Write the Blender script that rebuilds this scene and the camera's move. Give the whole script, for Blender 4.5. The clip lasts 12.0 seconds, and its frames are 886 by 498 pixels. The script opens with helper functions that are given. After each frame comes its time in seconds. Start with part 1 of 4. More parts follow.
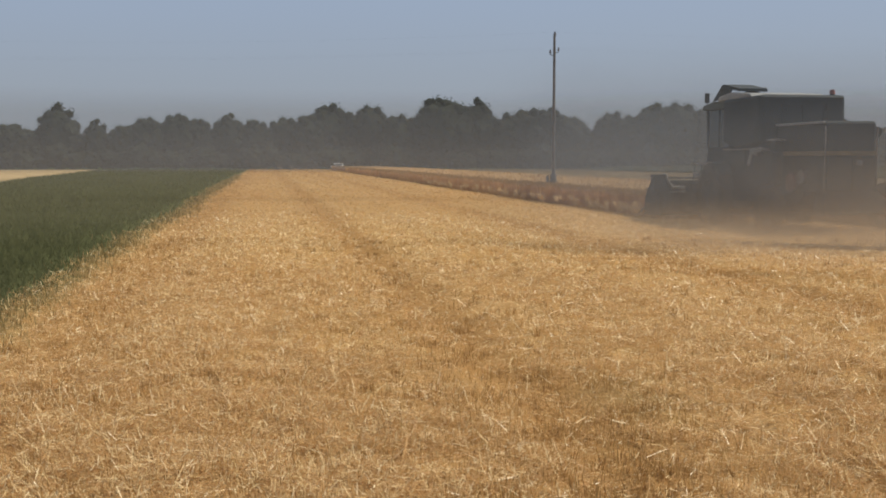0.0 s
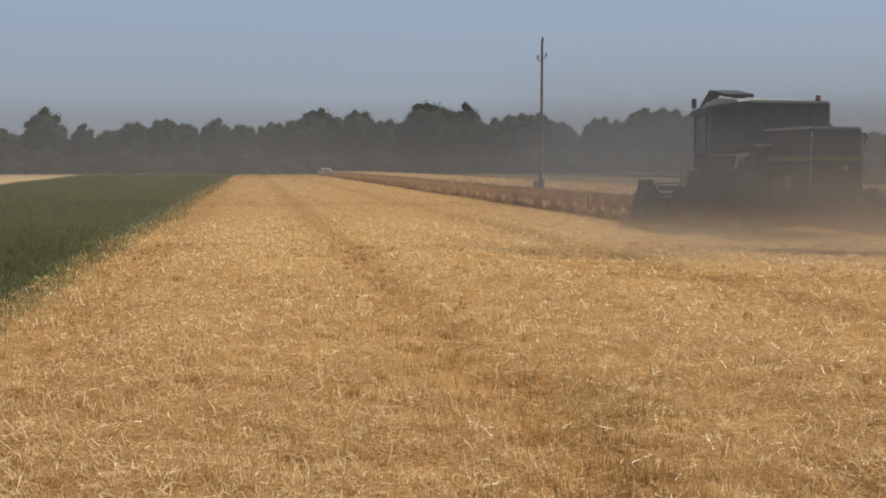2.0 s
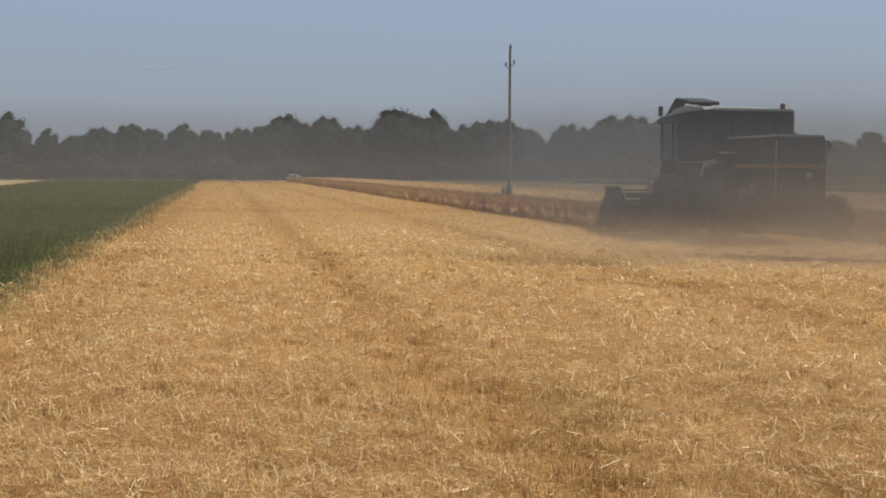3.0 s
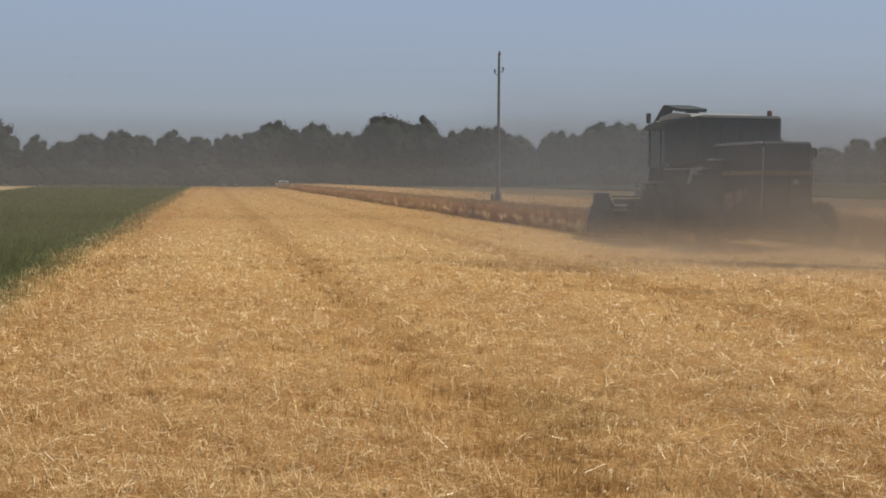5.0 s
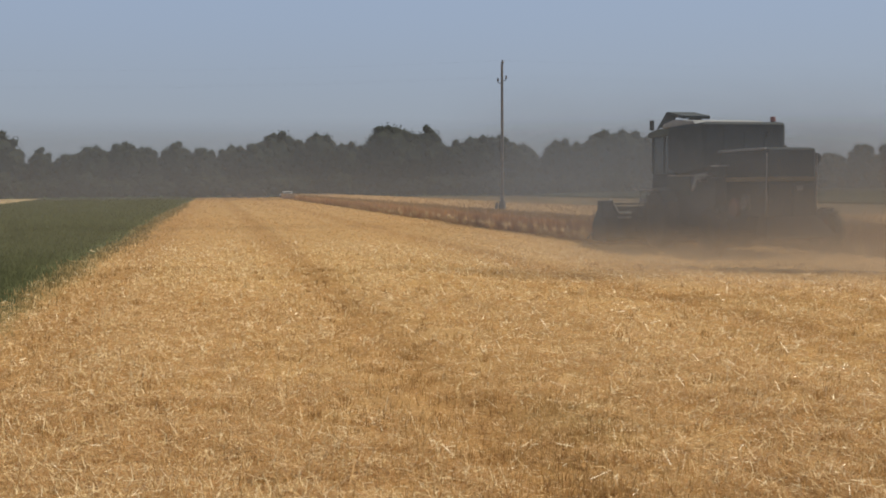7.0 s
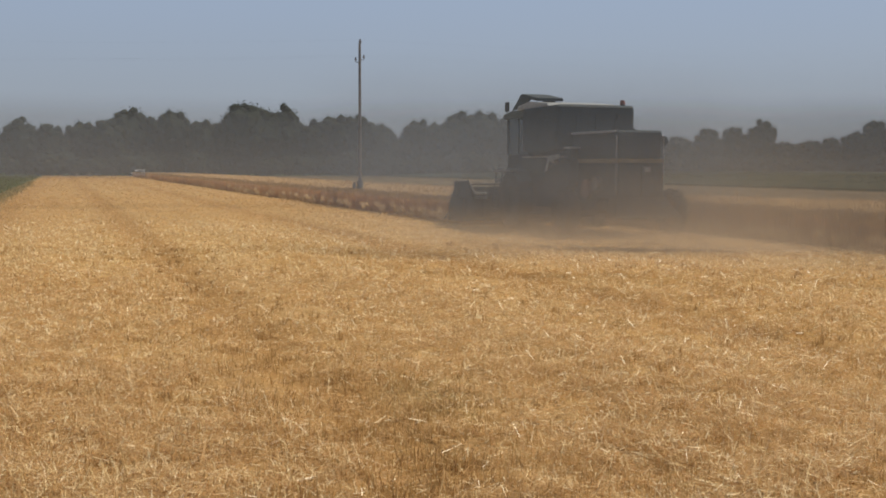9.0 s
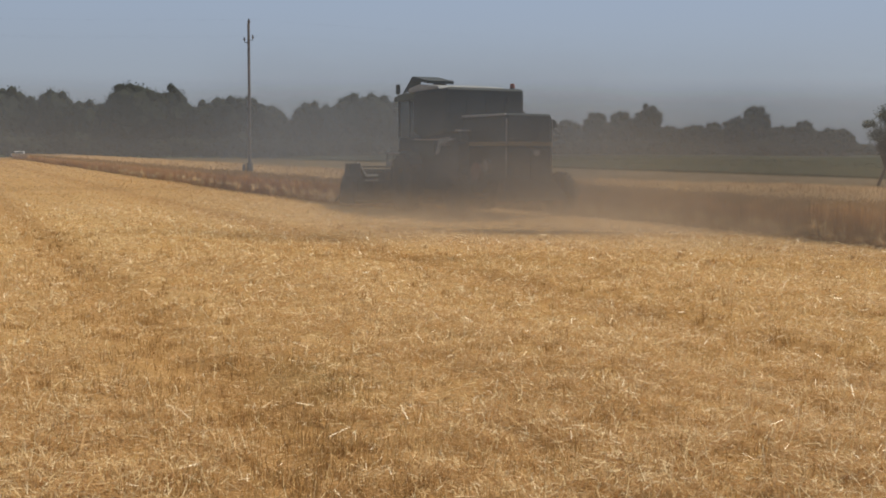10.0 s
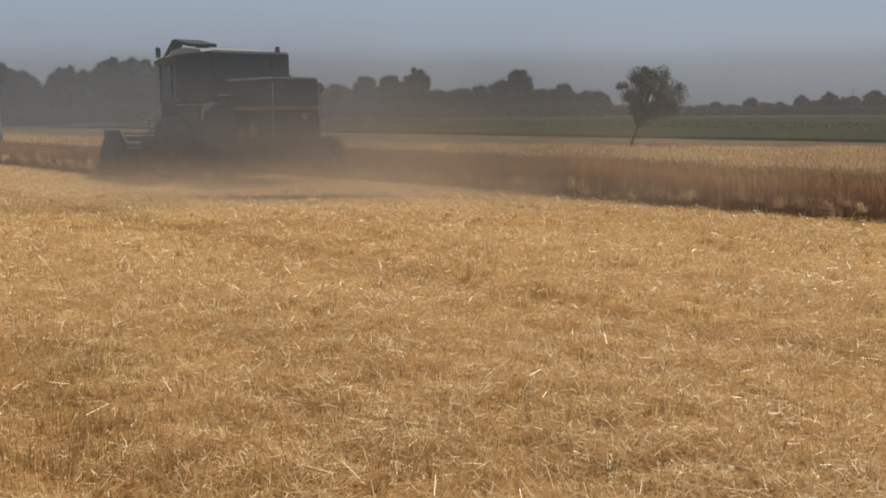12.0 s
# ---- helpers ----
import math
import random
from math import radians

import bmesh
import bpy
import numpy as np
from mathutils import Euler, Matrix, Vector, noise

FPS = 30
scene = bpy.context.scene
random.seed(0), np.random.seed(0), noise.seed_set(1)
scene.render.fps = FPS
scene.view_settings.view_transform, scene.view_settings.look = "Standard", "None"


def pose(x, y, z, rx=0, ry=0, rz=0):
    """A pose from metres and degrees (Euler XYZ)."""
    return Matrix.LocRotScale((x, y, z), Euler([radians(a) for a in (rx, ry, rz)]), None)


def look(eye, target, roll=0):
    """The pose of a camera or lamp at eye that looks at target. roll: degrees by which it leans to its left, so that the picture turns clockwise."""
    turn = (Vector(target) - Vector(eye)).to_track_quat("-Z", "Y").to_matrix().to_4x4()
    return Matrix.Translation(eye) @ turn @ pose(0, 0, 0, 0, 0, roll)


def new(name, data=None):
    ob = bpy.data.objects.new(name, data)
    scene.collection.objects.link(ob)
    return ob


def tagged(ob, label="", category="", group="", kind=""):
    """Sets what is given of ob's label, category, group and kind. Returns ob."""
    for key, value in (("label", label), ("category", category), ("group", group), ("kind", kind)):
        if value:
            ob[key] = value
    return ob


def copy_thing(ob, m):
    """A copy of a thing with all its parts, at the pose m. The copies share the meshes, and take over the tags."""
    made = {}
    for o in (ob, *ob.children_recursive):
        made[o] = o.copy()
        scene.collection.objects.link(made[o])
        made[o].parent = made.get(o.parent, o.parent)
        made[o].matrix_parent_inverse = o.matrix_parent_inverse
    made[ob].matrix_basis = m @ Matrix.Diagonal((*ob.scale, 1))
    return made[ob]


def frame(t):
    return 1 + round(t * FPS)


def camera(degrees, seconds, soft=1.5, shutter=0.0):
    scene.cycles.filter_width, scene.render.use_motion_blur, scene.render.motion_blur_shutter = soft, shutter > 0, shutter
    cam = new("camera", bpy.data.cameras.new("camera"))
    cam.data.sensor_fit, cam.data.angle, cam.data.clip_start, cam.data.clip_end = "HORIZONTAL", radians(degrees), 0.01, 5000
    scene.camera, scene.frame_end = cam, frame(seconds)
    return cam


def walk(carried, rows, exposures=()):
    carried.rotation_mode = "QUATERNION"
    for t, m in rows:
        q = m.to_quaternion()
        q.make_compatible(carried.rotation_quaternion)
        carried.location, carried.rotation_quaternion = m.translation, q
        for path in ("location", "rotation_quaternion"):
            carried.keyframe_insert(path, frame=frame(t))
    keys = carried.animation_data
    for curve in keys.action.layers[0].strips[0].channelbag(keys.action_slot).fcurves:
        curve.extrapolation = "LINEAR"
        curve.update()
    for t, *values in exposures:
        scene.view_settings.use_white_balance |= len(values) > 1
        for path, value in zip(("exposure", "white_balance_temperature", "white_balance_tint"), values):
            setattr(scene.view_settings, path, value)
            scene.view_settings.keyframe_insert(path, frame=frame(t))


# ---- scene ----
cam = camera(44.49, 12.0, soft=1.75)
PATH = [
    (0.0, pose(0.000, 0.000, 1.700, 85.300, 0, -9.380) @ pose(0, 0, 0, 0, 0, 0.000)),
    (0.5, pose(0.012, -0.006, 1.698, 85.405, 0, -8.797) @ pose(0, 0, 0, 0, 0, -0.205)),
    (1.0, pose(0.005, -0.008, 1.709, 85.375, 0, -9.515) @ pose(0, 0, 0, 0, 0, -0.036)),
    (1.5, pose(-0.001, -0.008, 1.698, 85.465, 0, -9.670) @ pose(0, 0, 0, 0, 0, -0.198)),
    (2.0, pose(0.018, -0.002, 1.704, 85.565, 0, -9.997) @ pose(0, 0, 0, 0, 0, 0.024)),
    (2.5, pose(0.010, -0.011, 1.700, 85.681, 0, -10.894) @ pose(0, 0, 0, 0, 0, 0.008)),
    (3.0, pose(0.006, -0.009, 1.702, 85.909, 0, -11.700) @ pose(0, 0, 0, 0, 0, 0.199)),
    (3.5, pose(0.007, -0.012, 1.706, 86.305, 0, -12.069) @ pose(0, 0, 0, 0, 0, 0.091)),
    (5.5, pose(0.020, -0.079, 1.709, 86.247, 0, -12.451) @ pose(0, 0, 0, 0, 0, 0.389)),
    (6.0, pose(0.018, -0.083, 1.704, 86.851, 0, -12.865) @ pose(0, 0, 0, 0, 0, 0.330)),
    (6.5, pose(0.015, -0.077, 1.707, 86.767, 0, -12.744) @ pose(0, 0, 0, 0, 0, -0.084)),
    (7.0, pose(0.018, -0.085, 1.703, 86.724, 0, -11.997) @ pose(0, 0, 0, 0, 0, -0.286)),
    (9.0, pose(0.042, -0.124, 1.688, 85.676, 0, -19.480) @ pose(0, 0, 0, 0, 0, 0.165)),
    (9.5, pose(0.063, -0.116, 1.685, 85.065, 0, -22.566) @ pose(0, 0, 0, 0, 0, 0.522)),
    (10.0, pose(0.080, -0.122, 1.685, 84.789, 0, -25.170) @ pose(0, 0, 0, 0, 0, 0.376)),
    (10.5, pose(0.107, -0.117, 1.683, 84.736, 0, -27.740) @ pose(0, 0, 0, 0, 0, 0.152)),
    (11.0, pose(0.166, -0.120, 1.680, 83.584, 0, -32.005) @ pose(0, 0, 0, 0, 0, 0.309)),
    (11.5, pose(0.138, -0.120, 1.676, 83.495, 0, -35.687) @ pose(0, 0, 0, 0, 0, -0.144)),
    (12.0, pose(0.162, -0.132, 1.669, 82.935, 0, -37.097) @ pose(0, 0, 0, 0, 0, -0.311)),
]
walk(cam, PATH)

# world, sun and sky
SUN_EL, SUN_AZ = 58.0, 84.0
world = bpy.data.worlds.new("world")
scene.world = world
world.use_nodes = True
wn = world.node_tree
sky = wn.nodes.new("ShaderNodeTexSky")
sky.sky_type = "NISHITA"
sky.sun_disc = False
sky.sun_elevation, sky.sun_rotation = radians(SUN_EL), radians(SUN_AZ)
sky.air_density, sky.dust_density, sky.ozone_density = 1.0, 2.5, 2.0
bg = wn.nodes["Background"]
haze = wn.nodes.new("ShaderNodeMix")
haze.data_type = "RGBA"
haze.inputs[0].default_value = 0.88
# the haze is greyer towards the horizon
way = wn.nodes.new("ShaderNodeTexCoord")
rise = wn.nodes.new("ShaderNodeSeparateXYZ")
wn.links.new(way.outputs["Generated"], rise.inputs[0])
climb = wn.nodes.new("ShaderNodeMapRange")
climb.interpolation_type = "SMOOTHSTEP"
climb.inputs[1].default_value, climb.inputs[2].default_value = 0.01, 0.20
wn.links.new(rise.outputs[2], climb.inputs[0])
tone = wn.nodes.new("ShaderNodeMix")
tone.data_type = "RGBA"
tone.inputs[6].default_value, tone.inputs[7].default_value = (3.12, 3.49, 4.03, 1.0), (3.2, 4.0, 5.4, 1.0)
wn.links.new(climb.outputs[0], tone.inputs[0])
wn.links.new(tone.outputs[2], haze.inputs[7])
wn.links.new(sky.outputs[0], haze.inputs[6])
wn.links.new(haze.outputs[2], bg.inputs[0])
bg.inputs[1].default_value = 0.1
sun_data = bpy.data.lights.new("sun", "SUN")
sun_data.energy, sun_data.angle, sun_data.color = 4.4, radians(1.5), (1.0, 0.90, 0.74)
sun = new("sun", sun_data)
sun.matrix_world = look((0, 0, 50), (-math.sin(radians(SUN_AZ)) * math.cos(radians(SUN_EL)), -math.cos(radians(SUN_AZ)) * math.cos(radians(SUN_EL)), 50 - math.sin(radians(SUN_EL))))
scene.view_settings.exposure = 0.02


# materials
def material(name, dark, light, scale=4.0, rough=0.7, metal=0.0, bump=0.2, detail=6.0, big=0.35):
    """Two-scale noise between two colours, with relief."""
    m = bpy.data.materials.new(name)
    m.use_nodes = True
    t = m.node_tree
    b = t.nodes["Principled BSDF"]
    co = t.nodes.new("ShaderNodeTexCoord")
    n1 = t.nodes.new("ShaderNodeTexNoise")
    n2 = t.nodes.new("ShaderNodeTexNoise")
    n1.inputs["Scale"].default_value, n1.inputs["Detail"].default_value = scale, detail
    n2.inputs["Scale"].default_value, n2.inputs["Detail"].default_value = scale * big * 0.25, 3.0
    t.links.new(co.outputs["Object"], n1.inputs["Vector"])
    t.links.new(co.outputs["Object"], n2.inputs["Vector"])
    mean = t.nodes.new("ShaderNodeMath")
    mean.operation = "ADD"
    t.links.new(n1.outputs["Fac"], mean.inputs[0])
    t.links.new(n2.outputs["Fac"], mean.inputs[1])
    ramp = t.nodes.new("ShaderNodeMapRange")
    ramp.inputs[1].default_value, ramp.inputs[2].default_value = 0.7, 1.3
    t.links.new(mean.outputs[0], ramp.inputs[0])
    mix = t.nodes.new("ShaderNodeMix")
    mix.data_type = "RGBA"
    mix.inputs[6].default_value, mix.inputs[7].default_value = (*dark, 1), (*light, 1)
    t.links.new(ramp.outputs[0], mix.inputs[0])
    t.links.new(mix.outputs[2], b.inputs["Base Color"])
    b.inputs["Roughness"].default_value, b.inputs["Metallic"].default_value = rough, metal
    b.inputs["Specular IOR Level"].default_value = 0.04 if rough > 0.88 else 0.3 if rough > 0.4 else 0.5
    if bump:
        bn = t.nodes.new("ShaderNodeBump")
        bn.inputs["Strength"].default_value, bn.inputs["Distance"].default_value = bump, 0.02
        t.links.new(n1.outputs["Fac"], bn.inputs["Height"])
        t.links.new(bn.outputs[0], b.inputs["Normal"])
    return m


def blades(name, stops, rough=0.6, through_light=0.0, patch=0.0, stretch=1.0, swing=0.9):
    """A material for straw, stalks and leaves: each piece takes its own colour along the stops."""
    m = bpy.data.materials.new(name)
    m.use_nodes = True
    t = m.node_tree
    b = t.nodes["Principled BSDF"]
    geo = t.nodes.new("ShaderNodeNewGeometry")
    ramp = t.nodes.new("ShaderNodeValToRGB")
    el = ramp.color_ramp.elements
    while len(el) < len(stops):
        el.new(0.5)
    for e, (p, c) in zip(el, stops):
        e.position, e.color = p, (*c, 1)
    fac = geo.outputs["Random Per Island"]
    if patch:
        n = t.nodes.new("ShaderNodeTexNoise")
        n.inputs["Scale"].default_value = patch
        mp = t.nodes.new("ShaderNodeMapping")
        mp.inputs["Scale"].default_value = (1.0, stretch, 1.0)
        t.links.new(geo.outputs["Position"], mp.inputs[0])
        t.links.new(mp.outputs[0], n.inputs["Vector"])
        mixv = t.nodes.new("ShaderNodeMath")
        mixv.operation = "MULTIPLY_ADD"
        mixv.inputs[1].default_value = 0.55
        t.links.new(fac, mixv.inputs[0])
        off = t.nodes.new("ShaderNodeMath")
        off.operation = "MULTIPLY_ADD"
        off.inputs[1].default_value, off.inputs[2].default_value = swing, 0.23 - swing * 0.5
        t.links.new(n.outputs["Fac"], off.inputs[0])
        t.links.new(off.outputs[0], mixv.inputs[2])
        fac = mixv.outputs[0]
    t.links.new(fac, ramp.inputs[0])
    t.links.new(ramp.outputs[0], b.inputs["Base Color"])
    b.inputs["Roughness"].default_value = rough
    b.inputs["Specular IOR Level"].default_value = 0.5 if rough < 0.45 else 0.2 if rough < 0.8 else 0.03
    if through_light:
        tr = t.nodes.new("ShaderNodeBsdfTranslucent")
        t.links.new(ramp.outputs[0], tr.inputs[0])
        mx = t.nodes.new("ShaderNodeMixShader")
        mx.inputs[0].default_value = through_light
        t.links.new(b.outputs[0], mx.inputs[1])
        t.links.new(tr.outputs[0], mx.inputs[2])
        t.links.new(mx.outputs[0], t.nodes["Material Output"].inputs[0])
    return m


def glass_material(name):
    m = bpy.data.materials.new(name)
    m.use_nodes = True
    b = m.node_tree.nodes["Principled BSDF"]
    b.inputs["Base Color"].default_value = (0.22, 0.26, 0.27, 1)
    b.inputs["Roughness"].default_value = 0.12
    b.inputs["Transmission Weight"].default_value = 0.85
    b.inputs["IOR"].default_value = 1.3
    return m


STRAW = blades("straw", [(0.0, (0.477, 0.293, 0.117)), (0.4, (0.519, 0.323, 0.133)), (0.8, (0.623, 0.404, 0.179)), (1.0, (0.768, 0.566, 0.296))], 0.5, 0.4, 1.1, 0.16, 0.45)
BRIGHT = blades("shiny_pale_straw", [(0.0, (0.66, 0.47, 0.21)), (0.6, (0.86, 0.67, 0.35)), (1.0, (0.95, 0.81, 0.52))], 0.35, 0.15)
STUBBLE = blades("stubble", [(0.0, (0.36, 0.22, 0.08)), (0.6, (0.50, 0.32, 0.12)), (1.0, (0.66, 0.47, 0.21))], 0.6, 0.3, 1.0, 0.16, 0.6)
TUFT = blades("brown_stubble_tufts", [(0.0, (0.33, 0.193, 0.074)), (0.7, (0.43, 0.262, 0.102)), (1.0, (0.56, 0.375, 0.165))], 0.8, 0.4)
WEED = blades("dry_weeds", [(0.0, (0.19, 0.16, 0.066)), (0.6, (0.32, 0.235, 0.10)), (1.0, (0.50, 0.36, 0.16))], 0.7, 0.3)
WHEAT = blades("ripe_wheat", [(0.0, (0.54, 0.335, 0.175)), (0.6, (0.62, 0.395, 0.215)), (1.0, (0.69, 0.465, 0.26))], 0.7, 0.6)
EAR = blades("wheat_ears", [(0.0, (0.335, 0.22, 0.115)), (0.7, (0.365, 0.244, 0.130)), (1.0, (0.405, 0.277, 0.15))], 0.85, 0.45)
CROP = blades("green_crop_leaves", [(0.0, (0.102, 0.108, 0.052)), (0.6, (0.122, 0.127, 0.062)), (1.0, (0.145, 0.148, 0.076))], 0.9, 0.5, 0.12)
MAIZE = blades("field_crop_leaves", [(0.0, (0.060, 0.068, 0.035)), (0.7, (0.072, 0.080, 0.041)), (1.0, (0.085, 0.093, 0.048))], 0.95, 0.5, 0.03)
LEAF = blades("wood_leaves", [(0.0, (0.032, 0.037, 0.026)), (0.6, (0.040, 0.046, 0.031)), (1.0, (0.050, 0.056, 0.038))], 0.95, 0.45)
# leaf green made darker: the shade inside the crowns is in this colour
CROWN = material("wood_crown_painted_shade", (0.026, 0.030, 0.022), (0.040, 0.045, 0.032), 1.4, 0.95, 0, 0.5)
PALE_WHEAT = blades("pale_bent_wheat", [(0.0, (0.60, 0.43, 0.24)), (0.6, (0.72, 0.55, 0.33)), (1.0, (0.84, 0.68, 0.44))], 0.6, 0.5)
LIGHT_LEAF = blades("field_tree_leaves", [(0.0, (0.135, 0.143, 0.118)), (0.6, (0.158, 0.166, 0.138)), (1.0, (0.185, 0.192, 0.160))], 0.9, 0.5)
BARK = material("bark", (0.045, 0.038, 0.032), (0.12, 0.10, 0.085), 6, 0.9, 0, 0.6)
POLE = material("weathered_pole_wood", (0.13, 0.128, 0.126), (0.24, 0.235, 0.23), 5, 0.85, 0, 0.4)
WIRE = material("wire_metal", (0.10, 0.10, 0.10), (0.16, 0.16, 0.16), 5, 0.5, 0.6, 0)
CERAMIC = material("insulator_ceramic", (0.13, 0.12, 0.115), (0.20, 0.19, 0.18), 9, 0.25, 0, 0)
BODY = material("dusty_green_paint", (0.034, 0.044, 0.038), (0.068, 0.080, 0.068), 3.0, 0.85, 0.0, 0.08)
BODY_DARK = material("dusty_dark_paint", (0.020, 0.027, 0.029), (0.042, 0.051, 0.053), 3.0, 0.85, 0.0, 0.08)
METAL = material("worn_bare_metal", (0.14, 0.13, 0.12), (0.30, 0.28, 0.25), 5.0, 0.5, 0.4, 0.1)
PALE = material("dusty_pale_paint", (0.18, 0.185, 0.18), (0.30, 0.30, 0.28), 4.0, 0.7, 0.0, 0.08)
YELLOW = material("faded_yellow_paint", (0.15, 0.105, 0.042), (0.24, 0.172, 0.072), 4.0, 0.6, 0.0, 0.05)
RED = material("faded_red_paint", (0.20, 0.06, 0.045), (0.28, 0.11, 0.08), 5.0, 0.6, 0.0, 0.05)
RUBBER = material("dusty_tyre_rubber", (0.022, 0.021, 0.020), (0.10, 0.085, 0.062), 5.0, 0.9, 0.0, 0.3)
BLACK = material("black_steel", (0.020, 0.020, 0.020), (0.055, 0.050, 0.042), 5.0, 0.7, 0.2, 0.1)
GLASS = glass_material("cab_glass")
WHITE = material("white_car_paint", (0.58, 0.59, 0.60), (0.70, 0.70, 0.70), 3.0, 0.3, 0.0, 0)
def dust_haze_material(name, colour):
    m = bpy.data.materials.new(name)
    m.use_nodes = True
    t = m.node_tree
    t.nodes.remove(t.nodes["Principled BSDF"])
    # normal fixed upward: dust and haze sheets shade alike whichever way they lie
    up = t.nodes.new("ShaderNodeCombineXYZ")
    up.inputs[2].default_value = 1.0
    b = t.nodes.new("ShaderNodeBsdfDiffuse")
    b.inputs[0].default_value = (*colour, 1)
    tr = t.nodes.new("ShaderNodeBsdfTranslucent")
    tr.inputs[0].default_value = (*colour, 1)
    t.links.new(up.outputs[0], b.inputs["Normal"])
    t.links.new(up.outputs[0], tr.inputs["Normal"])
    mx = t.nodes.new("ShaderNodeMixShader")
    mx.inputs[0].default_value = 0.15
    t.links.new(b.outputs[0], mx.inputs[1])
    t.links.new(tr.outputs[0], mx.inputs[2])
    t.links.new(mx.outputs[0], t.nodes["Material Output"].inputs[0])
    return m


def veil_material(name, colour, peak, low, high, soft_sides, grain):
    """Drifting dust and painted haze: thin, patchy, fading out above and to the sides."""
    m = dust_haze_material(name, colour)
    t = m.node_tree
    n, ln = t.nodes, t.links
    co = n.new("ShaderNodeTexCoord")
    axes = n.new("ShaderNodeSeparateXYZ")
    ln.new(co.outputs["Object"], axes.inputs[0])

    def ramp(source, a0, a1):
        r = n.new("ShaderNodeMapRange")
        r.interpolation_type = "SMOOTHSTEP"
        r.inputs[1].default_value, r.inputs[2].default_value = a0, a1
        ln.new(source, r.inputs[0])
        return r.outputs[0]

    def times(p, q):
        k = n.new("ShaderNodeMath")
        k.operation = "MULTIPLY"
        ln.new(p, k.inputs[0])
        if isinstance(q, float):
            k.inputs[1].default_value = q
        else:
            ln.new(q, k.inputs[1])
        return k.outputs[0]

    k = times(ramp(axes.outputs[2], *low), ramp(axes.outputs[2], high[1], high[0]))
    if soft_sides:
        k = times(k, times(ramp(axes.outputs[0], -soft_sides[0], -soft_sides[1]), ramp(axes.outputs[0], soft_sides[0], soft_sides[1])))
    noise = n.new("ShaderNodeTexNoise")
    noise.inputs["Scale"].default_value, noise.inputs["Detail"].default_value = grain, 4.0
    ln.new(co.outputs["Object"], noise.inputs["Vector"])
    spread = n.new("ShaderNodeMapRange")
    spread.inputs[1].default_value, spread.inputs[2].default_value = 0.3, 0.7
    spread.inputs[3].default_value, spread.inputs[4].default_value = 0.7, 1.0
    ln.new(noise.outputs[0], spread.inputs[0])
    k = times(times(k, spread.outputs[0]), float(peak))
    clear = n.new("ShaderNodeBsdfTransparent")
    mix = n.new("ShaderNodeMixShader")
    out = n["Material Output"]
    ln.new(out.inputs[0].links[0].from_socket, mix.inputs[2])
    ln.new(clear.outputs[0], mix.inputs[1])
    ln.new(k, mix.inputs[0])
    ln.new(mix.outputs[0], out.inputs[0])
    return m


# plan (metres): rows run along +Y
GREEN_EDGE = -2.72      # border of the green crop
WHEAT_LEFT = 11.2       # border of the standing wheat, ahead of the machine
WHEAT_RIGHT = 15.5      # border of the standing wheat, behind the machine
HEADER_Y = 29.6         # how far the swath is cut
WHEAT_H = 0.74
SWATHS = (-0.6, 4.4, 8.9, 13.3)


def vnoise(x, y, scale, seed):
    """Smooth value noise 0..1 on arrays."""
    x, y = np.asarray(x, float) / scale, np.asarray(y, float) / scale
    xi, yi = np.floor(x).astype(np.int64), np.floor(y).astype(np.int64)
    fx, fy = x - xi, y - yi
    fx, fy = fx * fx * (3 - 2 * fx), fy * fy * (3 - 2 * fy)

    def h(a, b):
        v = (a * 374761393 + b * 668265263 + seed * 974634777) & 0x7FFFFFFF
        v = ((v ^ (v >> 13)) * 1274126177) & 0x7FFFFFFF
        return ((v ^ (v >> 16)) & 0xFFFF) / 65535.0

    return (h(xi, yi) * (1 - fx) + h(xi + 1, yi) * fx) * (1 - fy) + (h(xi, yi + 1) * (1 - fx) + h(xi + 1, yi + 1) * fx) * fy


def wobble(y):
    """How far the field borders stray from a straight line."""
    return 0.30 * (vnoise(y, y * 0, 3.0, 5) - 0.5) + 0.3 * (vnoise(y, y * 0, 11.0, 6) - 0.5)


def wheat_far(y):
    """The far border of the wheat strip."""
    return np.interp(y, [-20, 5, 17.7, 32, 46, 400], [42, 36, 30, 23.5, 20, 20.5])


def in_wheat(x, y):
    left = np.where(y > HEADER_Y, WHEAT_LEFT, WHEAT_RIGHT) + wobble(y) * 0.5
    return (x > left) & (x < wheat_far(y)) & (y < 190)


def ground_height(x, y):
    near = np.clip(1.3 - np.hypot(x, y) / 60, 0, 1)
    lumps = 0.035 * (vnoise(x, y, 0.42, 1) - 0.5) + 0.045 * (vnoise(x, y, 0.2, 2) - 0.5) + 0.05 * (vnoise(x, y, 1.9, 3) - 0.5)
    lumps = lumps - 0.06 * np.clip(vnoise(x, y, 0.24, 7) - 0.72, 0, 1) / 0.28
    swath = sum(0.05 * np.exp(-((x - s) / 0.9) ** 2) for s in SWATHS)
    track = sum(-0.06 * np.exp(-((x - s) / 0.3) ** 2) for s in (1.85, 6.7))
    return near * (lumps + swath + track) * ((x > GREEN_EDGE) & (x < 40))


